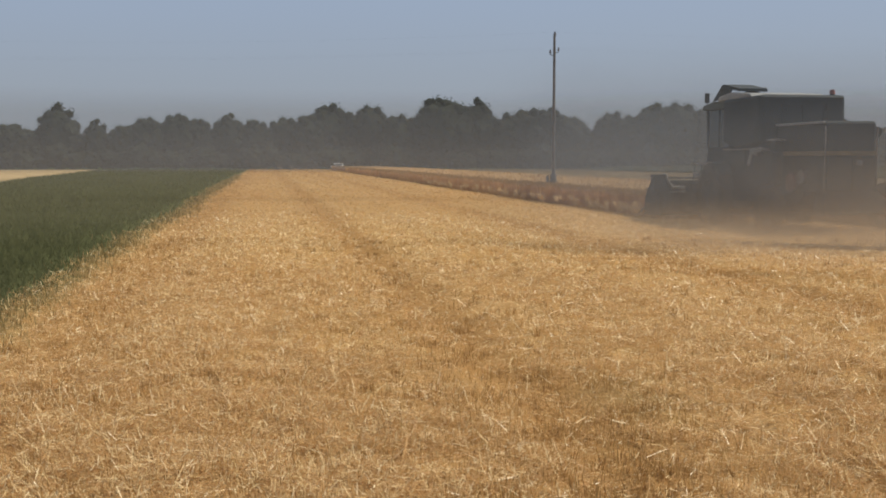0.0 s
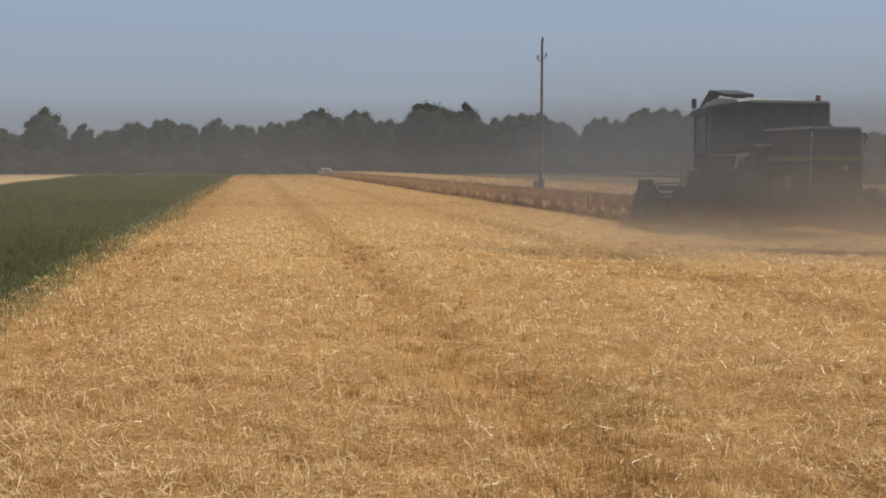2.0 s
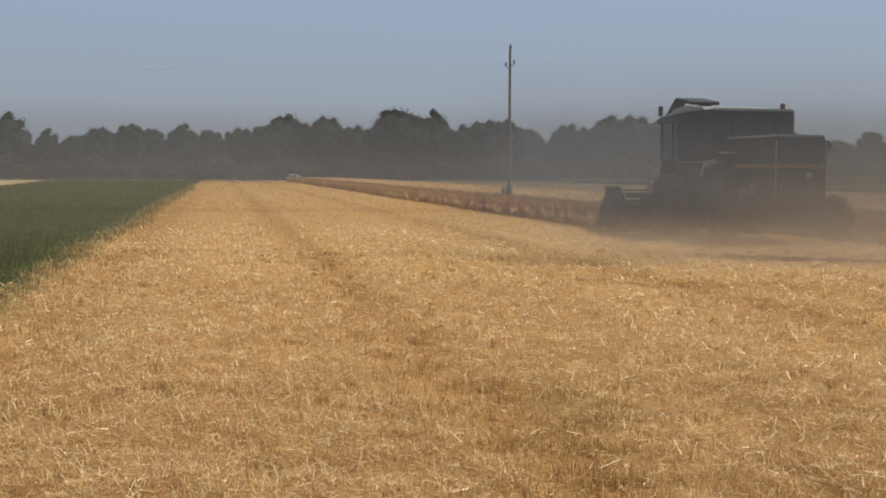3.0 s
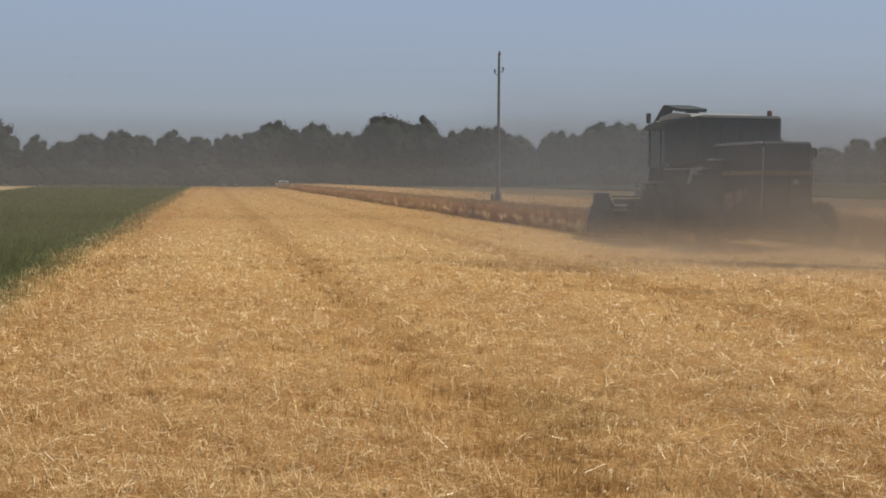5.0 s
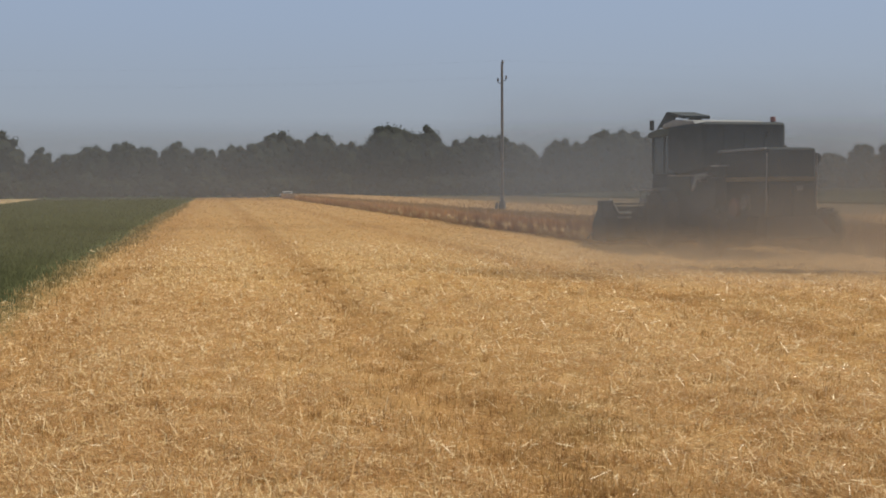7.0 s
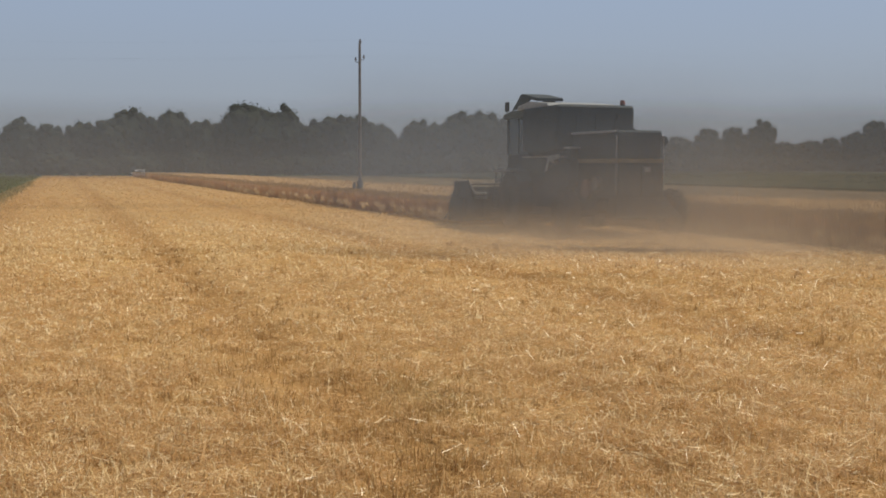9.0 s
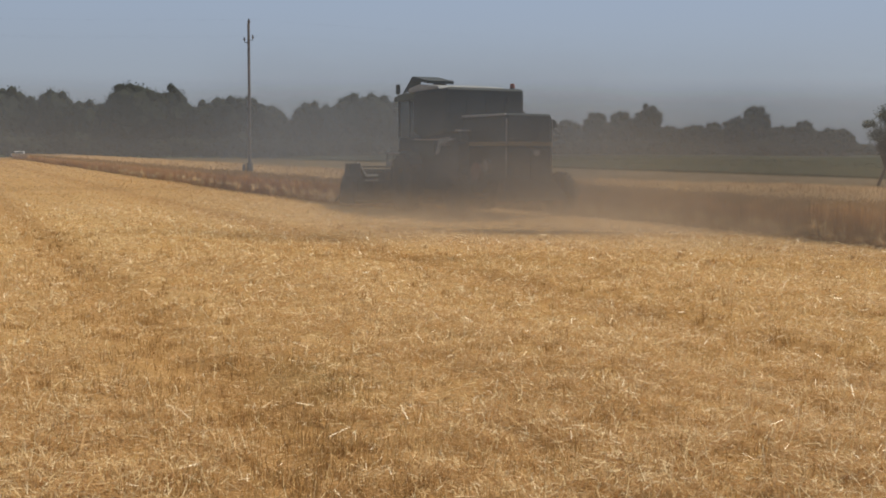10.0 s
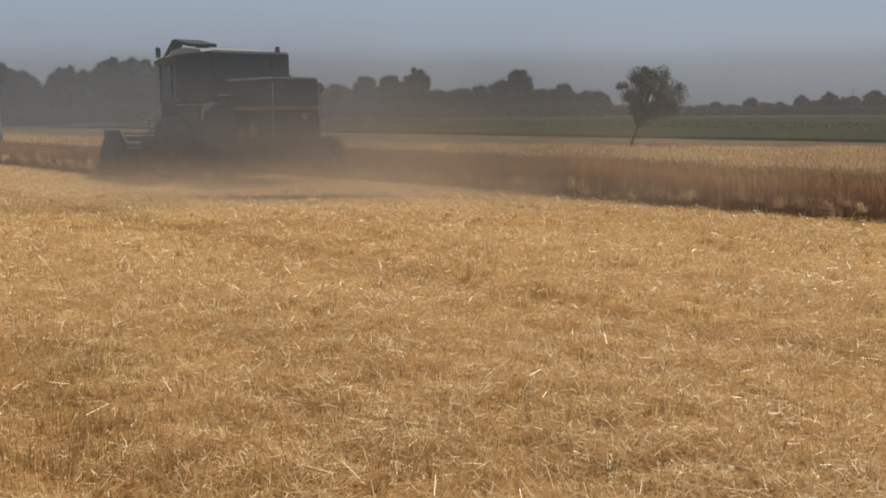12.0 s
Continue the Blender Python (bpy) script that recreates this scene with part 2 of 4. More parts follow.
def mesh_object(name, verts, faces, material_, parent=None, smooth=False):
    me = bpy.data.meshes.new(name)
    verts, faces = np.asarray(verts, np.float32), np.asarray(faces, np.int32)
    n = faces.shape[1]
    me.vertices.add(len(verts))
    me.vertices.foreach_set("co", verts.ravel())
    me.loops.add(faces.size)
    me.loops.foreach_set("vertex_index", faces.ravel())
    me.polygons.add(len(faces))
    me.polygons.foreach_set("loop_start", np.arange(0, faces.size, n, dtype=np.int32))
    me.polygons.foreach_set("use_smooth", np.full(len(faces), smooth))
    me.update()
    me.validate()
    me.materials.append(material_)
    ob = new(name, me)
    ob.parent = parent
    return ob


# ground: one sheet to the horizon
def ground_material():
    m = bpy.data.materials.new("field_ground")
    m.use_nodes = True
    t = m.node_tree
    b = t.nodes["Principled BSDF"]
    geo = t.nodes.new("ShaderNodeNewGeometry")
    sep = t.nodes.new("ShaderNodeSeparateXYZ")
    t.links.new(geo.outputs["Position"], sep.inputs[0])

    def nz(scale, detail=5.0, stretch=None):
        n = t.nodes.new("ShaderNodeTexNoise")
        n.inputs["Scale"].default_value, n.inputs["Detail"].default_value = scale, detail
        if stretch:
            mp = t.nodes.new("ShaderNodeMapping")
            mp.inputs["Scale"].default_value = stretch
            t.links.new(geo.outputs["Position"], mp.inputs[0])
            t.links.new(mp.outputs[0], n.inputs["Vector"])
        else:
            t.links.new(geo.outputs["Position"], n.inputs["Vector"])
        return n.outputs["Fac"]

    def val(op, a, c=0.0, d=None):
        n = t.nodes.new("ShaderNodeMath")
        n.operation = op
        for i, v in enumerate((a, c, d)):
            if v is None:
                continue
            if isinstance(v, (int, float)):
                n.inputs[i].default_value = v
            else:
                t.links.new(v, n.inputs[i])
        return n.outputs[0]

    def step(v, lo, hi):
        n = t.nodes.new("ShaderNodeMapRange")
        n.interpolation_type = "SMOOTHSTEP"
        n.inputs[1].default_value, n.inputs[2].default_value = lo, hi
        t.links.new(v, n.inputs[0])
        return n.outputs[0]

    def mixc(f, a, c):
        n = t.nodes.new("ShaderNodeMix")
        n.data_type = "RGBA"
        t.links.new(f, n.inputs[0])
        for i, v in ((6, a), (7, c)):
            if isinstance(v, tuple):
                n.inputs[i].default_value = (*v, 1)
            else:
                t.links.new(v, n.inputs[i])
        return n.outputs[2]

    x, y = sep.outputs[0], sep.outputs[1]
    grain = nz(26, 10)
    rows = nz(1.0, 6, (2.2, 0.12, 1))
    patch = nz(0.35, 4)
    straw = mixc(step(grain, 0.35, 0.68), (0.31, 0.197, 0.084), (0.49, 0.33, 0.152))
    straw = mixc(step(val("ADD", val("MULTIPLY", rows, 0.7), val("MULTIPLY", patch, 0.45)), 0.45, 0.72), mixc(grain, (0.33, 0.20, 0.075), (0.46, 0.29, 0.115)), straw)
    green = mixc(step(nz(3.5, 6), 0.3, 0.7), (0.085, 0.094, 0.040), (0.120, 0.128, 0.054))
    pale = mixc(step(nz(0.12, 5), 0.3, 0.7), (0.35, 0.25, 0.125), (0.46, 0.35, 0.19))
    brown = mixc(step(nz(0.22, 6), 0.3, 0.7), (0.13, 0.095, 0.055), (0.20, 0.15, 0.09))
    meadow = mixc(step(nz(0.05, 6), 0.35, 0.65), (0.045, 0.065, 0.028), (0.085, 0.105, 0.045))
    rag = val("MULTIPLY", val("SUBTRACT", nz(0.9, 4), 0.5), 0.9)
    xr = val("ADD", x, rag)
    spot = val("ADD", val("POWER", val("MULTIPLY", val("SUBTRACT", x, 2.3), 1.7), 2.0), val("POWER", val("MULTIPLY", val("SUBTRACT", y, 7.3), 1.2), 2.0))
    straw = mixc(step(val("ADD", spot, val("MULTIPLY", patch, 1.2)), 0.7, 2.4), mixc(grain, (0.18, 0.122, 0.05), (0.28, 0.19, 0.08)), straw)
    for line in (-1.75, 1.85, 6.7):
        off = val("ADD", val("ABSOLUTE", val("SUBTRACT", xr, line)), val("MULTIPLY", patch, 0.5))
        straw = mixc(step(off, 0.35, 1.2), mixc(grain, (0.25, 0.142, 0.053), (0.38, 0.222, 0.085)), straw)
    # from -X to +X: pale stubble, green crop, straw, brown strip, meadow
    slant = val("ADD", xr, val("MULTIPLY", y, 0.0686))
    col = mixc(step(slant, -14.4, -13.6), pale, green)
    weedy = mixc(step(nz(5.0, 6), 0.3, 0.7), (0.15, 0.115, 0.050), (0.30, 0.205, 0.085))
    col = mixc(step(xr, GREEN_EDGE - 0.3, GREEN_EDGE + 0.1), col, weedy)
    col = mixc(step(xr, GREEN_EDGE - 0.05, GREEN_EDGE + 0.4), col, straw)
    col = mixc(step(xr, 20.5, 24), col, brown)
    col = mixc(step(xr, 54, 58), col, meadow)
    col = mixc(step(y, 192, 205), col, meadow)
    t.links.new(col, b.inputs["Base Color"])
    b.inputs["Roughness"].default_value = 0.95
    b.inputs["Specular IOR Level"].default_value = 0.04
    bn = t.nodes.new("ShaderNodeBump")
    bn.inputs["Strength"].default_value, bn.inputs["Distance"].default_value = 0.7, 0.03
    t.links.new(grain, bn.inputs["Height"])
    t.links.new(bn.outputs[0], b.inputs["Normal"])
    return m


def ground_axis(lo, hi, mid, step_):
    far = np.array([1.25 ** k for k in range(1, 32)])
    inner = np.arange(lo, hi, step_)
    return np.concatenate([lo - (mid * far)[::-1][(lo - (mid * far)[::-1]) > -2500], inner, (hi + mid * far)[(hi + mid * far) < 2600]])


gx = ground_axis(-6.0, 17.0, 0.4, 0.085)
gy = ground_axis(3.0, 22.0, 0.4, 0.085)
GX, GY = np.meshgrid(gx, gy)
GZ = ground_height(GX, GY)
nx, ny = len(gx), len(gy)
idx = np.arange(nx * ny).reshape(ny, nx)
quads = np.stack([idx[:-1, :-1], idx[:-1, 1:], idx[1:, 1:], idx[1:, :-1]], -1).reshape(-1, 4)
ground = mesh_object("ground", np.stack([GX, GY, GZ], -1).reshape(-1, 3), quads, ground_material(), smooth=True)
tagged(ground, "flat farmland with golden straw stubble and green strips", "ground", kind="structure")


def ribbons(base, along, side, length, width, bend, flat=False):
    """Ribbons, bent in two pieces or flat: base point, unit direction, unit side, length, width, sag at the middle."""
    mid = base + along * (length * 0.5)[:, None]
    mid[:, 2] += bend
    end = base + along * length[:, None]
    s = side * (width * 0.5)[:, None]
    if flat:
        k = np.arange(len(base))[:, None] * 4
        return np.stack([base - s, base + s, end + s * 0.7, end - s * 0.7], 1).reshape(-1, 3), k + [0, 1, 2, 3]
    v = np.stack([base - s, base + s, mid - s, mid + s, end - s * 0.7, end + s * 0.7], 1).reshape(-1, 3)
    k = np.arange(len(base))[:, None] * 6
    f = np.stack([k + [0, 1, 3, 2], k + [2, 3, 5, 4]], 1).reshape(-1, 4)
    return v, f


def scatter(rng, n, r0, r1, a0, a1, power=1.0):
    """Places spread over a wedge of the plan, thinning out with the distance."""
    u = rng.random(n)
    r = r0 * (r1 / r0) ** (u ** power)
    a = np.radians(a0 + (a1 - a0) * rng.random(n) + rng.normal(0, 2.5, n))
    return r * np.sin(a), r * np.cos(a), r


def around(rng, n, r0, r1):
    """Places spread evenly over a ring of the plan."""
    r = np.sqrt(r0 * r0 + (r1 * r1 - r0 * r0) * rng.random(n))
    a = 2 * np.pi * rng.random(n)
    return r * np.sin(a), r * np.cos(a), r


def cut_ground(x, y):
    return (x > GREEN_EDGE - 0.25 + wobble(y)) & ~in_wheat(x, y) & (x < 22) & (y < 185)


def bare_patch(x, y):
    """Where little straw lies: old wheel tracks, and a weedy spot on one."""
    return np.clip(0.9 * np.exp(-((x - 2.3) / 0.5) ** 2 - ((y - 7.3) / 0.75) ** 2) + 0.78 * np.exp(-((x - 1.85 - 0.4 * (vnoise(y, 0 * y, 3.0, 9) - 0.5)) / 0.5) ** 2) + 0.45 * np.exp(-((x + 1.75 - 0.3 * (vnoise(y, 0 * y, 2.0, 10) - 0.5)) / 0.45) ** 2), 0, 1)


def hollow(x, y):
    """Small gaps in the straw, where the brown foot of the stubble shows."""
    return np.clip((vnoise(x, y, 0.17, 61) * 0.75 + vnoise(x, y, 0.9, 62) * 0.25 - 0.66) / 0.08, 0, 1)


def straw_layer(name, seed, n, r0, r1, lengths, widths, lift, stray, material_, label, flat, a0=-20, a1=63):
    rng = np.random.default_rng(seed)
    x, y, r = around(rng, n, r0, r1) if a1 - a0 > 350 else scatter(rng, n, r0, r1, a0, a1)
    keep = cut_ground(x, y)
    swath = np.clip(sum(np.exp(-((x - s) / 1.25) ** 2) for s in SWATHS), 0, 1)
    clump = vnoise(x, y, 0.24, 21) * 0.7 + vnoise(x, y, 1.1, 22) * 0.3
    keep &= rng.random(n) < np.clip((0.56 + 0.45 * np.exp(-((x + 0.5) / 1.1) ** 2) + 0.3 * swath + 1.1 * (clump - 0.5)) * (1 - 0.65 * bare_patch(x, y)) * (1 - 0.6 * hollow(x, y)) * np.clip((x - GREEN_EDGE) / 0.5, 0.5, 1), 0.03, 1)
    if r0 > 1:
        keep &= rng.random(n) < np.clip((r / r0 - 1) / 0.42, 0, 1) * np.clip((1 - r / r1) / 0.28, 0, 1)
    x, y, r = x[keep], y[keep], r[keep]
    n = len(x)
    a = rng.random(n) * 2 * np.pi
    up = rng.random(n) < stray
    tilt = np.where(up, rng.uniform(0.5, 1.2, n), rng.normal(0.06, 0.24, n))
    along = np.stack([np.cos(a) * np.cos(tilt), np.sin(a) * np.cos(tilt), np.sin(tilt)], 1)
    side = np.stack([-np.sin(a), np.cos(a), rng.normal(0, 0.5, n)], 1)
    side /= np.linalg.norm(side, axis=1)[:, None]
    length = rng.gamma(2.6, lengths, n).clip(0.025, 0.19) * (1 + r / 45)
    length = np.where(up, np.minimum(length, 0.15), length)
    width = np.maximum(rng.uniform(widths * 0.7, widths * 1.25, n), r * 0.00042)
    z = ground_height(x, y) + lift * (0.2 + 0.8 * clump[keep]) * rng.random(n) ** 1.6 + 0.004 + 0.5 * length * np.abs(np.sin(np.minimum(tilt, 0)))
    v, f = ribbons(np.stack([x, y, z], 1), along, side, length, width, rng.normal(0, 0.012, n), flat)
    tagged(mesh_object(name, v, f, material_), label, "straw", kind="stuff")


def loose_straw():
    straw_layer("loose_straw", 11, 620000, 3.4, 20, 0.026, 0.0034, 0.07, 0.05, STRAW, "loose golden cut straw scattered over the stubble", True)
    straw_layer("swept_straw", 20, 190000, 0.0, 9, 0.030, 0.0050, 0.07, 0.05, STRAW, "loose golden straw round the standing place", True, -180, 180)
    straw_layer("far_straw", 19, 250000, 13, 66, 0.030, 0.0042, 0.07, 0.05, STRAW, "loose golden straw further out on the stubble", True)
    straw_layer("distant_straw", 21, 90000, 40, 230, 0.030, 0.0045, 0.07, 0.03, STRAW, "golden straw far out on the stubble", True, -12, 16)
    straw_layer("bright_straw", 18, 270000, 3.4, 36, 0.0185, 0.0029, 0.11, 0.24, BRIGHT, "single shiny pale straws on top of the swath", True)


def stubble_tufts():
    """Dense brown tufts of uncut stubble foot, a hand's width across."""
    rng = np.random.default_rng(23)
    x, y, r = scatter(rng, 11000, 4.6, 24, -20, 63)
    keep = cut_ground(x, y) & (rng.random(len(x)) < 0.04 + 0.55 * hollow(x, y) + 0.3 * bare_patch(x, y))
    x, y, r = x[keep], y[keep], r[keep]
    per = 18
    big = rng.uniform(0.6, 1.5, len(x))
    x, y, r, big = (np.repeat(q, per) for q in (x, y, r, big))
    n = len(x)
    a = rng.random(n) * 2 * np.pi
    off = np.abs(rng.normal(0, 0.042, n)) * big
    x, y = x + off * np.cos(a) * 1.5, y + off * np.sin(a)
    lean = np.abs(rng.normal(0.1, 0.4, n)).clip(0, 1.2)
    along = np.stack([np.cos(a) * np.sin(lean), np.sin(a) * np.sin(lean), np.cos(lean)], 1)
    b = rng.random(n) * 2 * np.pi
    side = np.stack([np.cos(b), np.sin(b), 0 * b], 1)
    length = rng.uniform(0.035, 0.085, n) * np.sqrt(big)
    v, f = ribbons(np.stack([x, y, ground_height(x, y) - 0.01], 1), along, side, length, np.maximum(0.0055, r * 0.0006), 0, True)
    tagged(mesh_object("stubble_tufts", v, f, TUFT), "small dense brown tufts of wheat stubble", "stubble", kind="stuff")


def border_weeds():
    """Dry weeds and stalks between the green crop and the straw."""
    rng = np.random.default_rng(24)
    x, y, r = scatter(rng, 16000, 7, 120, -28, 4)
    x = GREEN_EDGE + 0.05 + wobble(y) * 0.8 + rng.normal(0, 0.24, len(x))
    keep = vnoise(x, y, 0.8, 71) > rng.random(len(x)) * 0.7
    x, y = x[keep], y[keep]
    n, r = len(x), np.hypot(x, y)
    a = rng.random(n) * 2 * np.pi
    lean = np.abs(rng.normal(0.6, 0.45, n)).clip(0, 1.45)
    along = np.stack([np.cos(a) * np.sin(lean), np.sin(a) * np.sin(lean), np.cos(lean)], 1)
    side = np.stack([-np.sin(a), np.cos(a), 0 * a], 1)
    v, f = ribbons(np.stack([x, y, 0 * x], 1), along, side, rng.gamma(3, 0.028, n).clip(0.03, 0.2), np.maximum(0.006, r * 0.0006), 0, True)
    tagged(mesh_object("border_weeds", v, f, WEED), "dry brown weeds along the green crop border", "weeds", kind="stuff")


def standing_stubble():
    rng = np.random.default_rng(12)
    x, y, r = scatter(rng, 150000, 4.6, 70, -20, 63)
    x = np.round(x / 0.14) * 0.14 + rng.normal(0, 0.05, len(x))
    keep = cut_ground(x, y)
    swath = np.clip(sum(np.exp(-((x - s) / 1.0) ** 2) for s in SWATHS), 0, 1)
    tuft = vnoise(x, y, 0.3, 31) * 0.5 + vnoise(x, y, 1.1, 32) * 0.5
    keep &= rng.random(len(x)) < np.clip(0.30 - 0.22 * swath + 1.5 * (tuft - 0.55) + 0.3 * bare_patch(x, y), 0.02, 1)
    x, y, r = x[keep], y[keep], r[keep]
    n = len(x)
    a = rng.random(n) * 2 * np.pi
    lean = np.abs(rng.normal(0, 0.38, n)).clip(0, 1.3)
    along = np.stack([np.cos(a) * np.sin(lean), np.sin(a) * np.sin(lean), np.cos(lean)], 1)
    b = rng.random(n) * 2 * np.pi
    side = np.stack([np.cos(b), np.sin(b), 0 * b], 1)
    length = rng.normal(0.075, 0.028, n).clip(0.03, 0.15)
    width = np.maximum(rng.uniform(0.003, 0.005, n), r * 0.0004)
    v, f = ribbons(np.stack([x, y, ground_height(x, y) - 0.01], 1), along, side, length, width, rng.normal(0, 0.004, n))
    ob = mesh_object("standing_stubble", v, f, STUBBLE)
    tagged(ob, "short upright wheat stubble in drill rows", "stubble", kind="stuff")


def green_crop():
    rng = np.random.default_rng(13)
    x, y, r = scatter(rng, 300000, 6.5, 230, -32, 6)
    keep = (x < GREEN_EDGE + wobble(y) * 0.8 - 0.05) & (x + y * 0.0686 > -14) & (y < 192)
    x, y, r = x[keep], y[keep], r[keep]
    n = len(x)
    a = rng.random(n) * 2 * np.pi
    lean = np.abs(rng.normal(1.0, 0.3, n)).clip(0, 1.5)
    along = np.stack([np.cos(a) * np.sin(lean), np.sin(a) * np.sin(lean), np.cos(lean)], 1)
    b = a + np.pi / 2
    side = np.stack([np.cos(b), np.sin(b), 0 * b], 1)
    edge = np.clip((GREEN_EDGE - x) / 1.2, 0.35, 1)
    length = rng.uniform(0.09, 0.24, n) * edge * (1 + r / 300)
    width = np.maximum(rng.uniform(0.010, 0.020, n), r * 0.0007)
    v, f = ribbons(np.stack([x, y, 0 * x], 1), along, side, length, width, 0, True)
    ob = mesh_object("green_crop", v, f, CROP)
    tagged(ob, "low dark green leafy crop strip beside the stubble", "crop", kind="stuff")


def wheat_stand():
    """The standing wheat: a rough-topped dense core, and single stalks with ears round it and on it."""
    rng = np.random.default_rng(14)
    # core
    ys = np.concatenate([np.arange(-6, HEADER_Y, 0.3), np.arange(HEADER_Y + 0.02, 60, 0.4), np.arange(60, 191, 1.5)])
    m = 26
    rowsv = []
    for y in ys:
        l = (WHEAT_RIGHT if y < HEADER_Y else WHEAT_LEFT) + wobble(np.array([y]))[0] * 0.5 + 0.6
        r = wheat_far(y)
        u = np.linspace(0, 1, m) ** 1.6
        xs = np.concatenate([[l + 0.02], l + (r - l) * u, [r]])
        zs = np.concatenate([[0.0], WHEAT_H - 0.17 + 0.12 * vnoise(xs[1:-1], 0 * xs[1:-1] + y, 0.5, 41), [0.0]])
        rowsv.append(np.stack([xs, 0 * xs + y, zs], 1))
    v = np.concatenate(rowsv)
    k = m + 2
    ii = np.arange(len(ys) * k).reshape(len(ys), k)
    f = np.stack([ii[:-1, :-1], ii[:-1, 1:], ii[1:, 1:], ii[1:, :-1]], -1).reshape(-1, 4)
    core = mesh_object("wheat_field", v, f, WHEAT_CORE)
    tagged(core, "standing strip of ripe golden-brown wheat", "wheat", kind="stuff")
    # stalks
    parts_ = []
    n = 46000
    y = rng.uniform(4, HEADER_Y, n)
    x = WHEAT_RIGHT + wobble(y) * 0.5 + np.abs(rng.normal(0, 0.55, n))
    parts_.append((x, y))
    y = HEADER_Y + (180 - HEADER_Y) * rng.random(42000) ** 2.2
    x = WHEAT_LEFT + wobble(y) * 0.5 + np.abs(rng.normal(0, 0.5, 42000))
    parts_.append((x, y))
    x = rng.uniform(WHEAT_LEFT, WHEAT_RIGHT + 0.5, 9000)
    parts_.append((x, HEADER_Y + np.abs(rng.normal(0, 0.5, 9000))))
    x, y, r = scatter(rng, 110000, 16, 180, 3, 64)
    keep = in_wheat(x, y)
    parts_.append((x[keep], y[keep]))
    x = np.concatenate([p[0] for p in parts_])
    y = np.concatenate([p[1] for p in parts_])
    n = len(x)
    r = np.hypot(x, y)
    a = rng.random(n) * 2 * np.pi
    lean = np.abs(rng.normal(0, 0.13, n))
    bent = rng.random(n) < 0.03
    lean = np.where(bent, rng.uniform(0.4, 1.1, n), lean)
    along = np.stack([np.cos(a) * np.sin(lean), np.sin(a) * np.sin(lean), np.cos(lean)], 1)
    b = rng.random(n) * 2 * np.pi
    side = np.stack([np.cos(b), np.sin(b), 0 * b], 1)
    length = (rng.normal(WHEAT_H - 0.10, 0.05, n) + 0.10 * (vnoise(x, y, 1.2, 42) - 0.5)).clip(0.3, 0.9)
    width = np.maximum(rng.uniform(0.004, 0.007, n), r * 0.00036)
    base = np.stack([x, y, 0 * x], 1)
    v, f = ribbons(base, along, side, length, width, 0, True)
    tagged(mesh_object("wheat_stalks", v, f, WHEAT), "dry upright wheat stalks along the field border", "wheat", kind="stuff")
    # broken pale leaves hanging out of the border
    m = 6000
    ly = np.concatenate([rng.uniform(4, HEADER_Y, m // 2), HEADER_Y + 60 * rng.random(m // 2) ** 2])
    lx = np.where(ly < HEADER_Y, WHEAT_RIGHT, WHEAT_LEFT) + wobble(ly) * 0.5 - rng.uniform(0.0, 0.12, m)
    clus = vnoise(ly, 0 * ly, 0.35, 44) > 0.55
    lx, ly = lx[clus], ly[clus]
    m = len(lx)
    la, ll = rng.uniform(1.7, 4.6, m), rng.uniform(0.1, 1.4, m)
    ld = np.stack([np.cos(la) * np.sin(ll), np.sin(la) * np.sin(ll), np.cos(ll)], 1)
    ls = np.stack([-np.sin(la), np.cos(la), 0 * la], 1)
    v, f = ribbons(np.stack([lx, ly, rng.uniform(0, 0.26, m)], 1), ld, ls, rng.uniform(0.08, 0.24, m), np.full(m, 0.011), rng.normal(0.02, 0.02, m))
    tagged(mesh_object("wheat_leaves", v, f, BRIGHT), "pale broken leaves at the cut wheat border", "wheat", kind="stuff")
    # fans of pale, bent stalks leaning out of the border
    k, per = 170, 60
    fy = np.concatenate([rng.uniform(6, HEADER_Y, k // 2), HEADER_Y + 45 * rng.random(k // 2) ** 1.6])
    fx = np.where(fy < HEADER_Y, WHEAT_RIGHT, WHEAT_LEFT) + wobble(fy) * 0.5 - rng.uniform(0.05, 0.28, k)
    fz, fs = rng.uniform(0.05, 0.26, k), rng.uniform(0.6, 1.25, k)
    fx, fy, fz, fs, turn = (np.repeat(q, per) for q in (fx, fy, fz, fs, rng.normal(0, 0.5, k)))
    m = k * per
    fa, fl = np.pi + turn + rng.normal(0, 1.0, m), np.abs(rng.normal(0.55, 0.5, m)).clip(0.05, 1.5)
    fd = np.stack([np.cos(fa) * np.sin(fl), np.sin(fa) * np.sin(fl), np.cos(fl)], 1)
    fside = np.stack([-np.sin(fa), np.cos(fa), 0 * fa], 1)
    v, f = ribbons(np.stack([fx, fy + rng.normal(0, 0.05, m), fz], 1), fd, fside, rng.uniform(0.06, 0.25, m) * fs, np.maximum(0.0065, np.hypot(fx, fy) * 0.0003), rng.normal(0.02, 0.02, m))
    tagged(mesh_object("bent_wheat", v, f, PALE_WHEAT), "pale bent wheat stalks leaning out of the border", "wheat", kind="stuff")
    tip = base + along * (length - 0.01)[:, None]
    d2 = along + np.stack([np.cos(a) * 0.5, np.sin(a) * 0.5, -0.15 + 0 * a], 1)
    d2 /= np.linalg.norm(d2, axis=1)[:, None]
    v, f = ribbons(tip, d2, side, rng.uniform(0.06, 0.10, n), np.maximum(0.009, r * 0.00042), 0, True)
    tagged(mesh_object("wheat_ears", v, f, EAR), "ripe bearded wheat ears above the stalks", "wheat", kind="stuff")


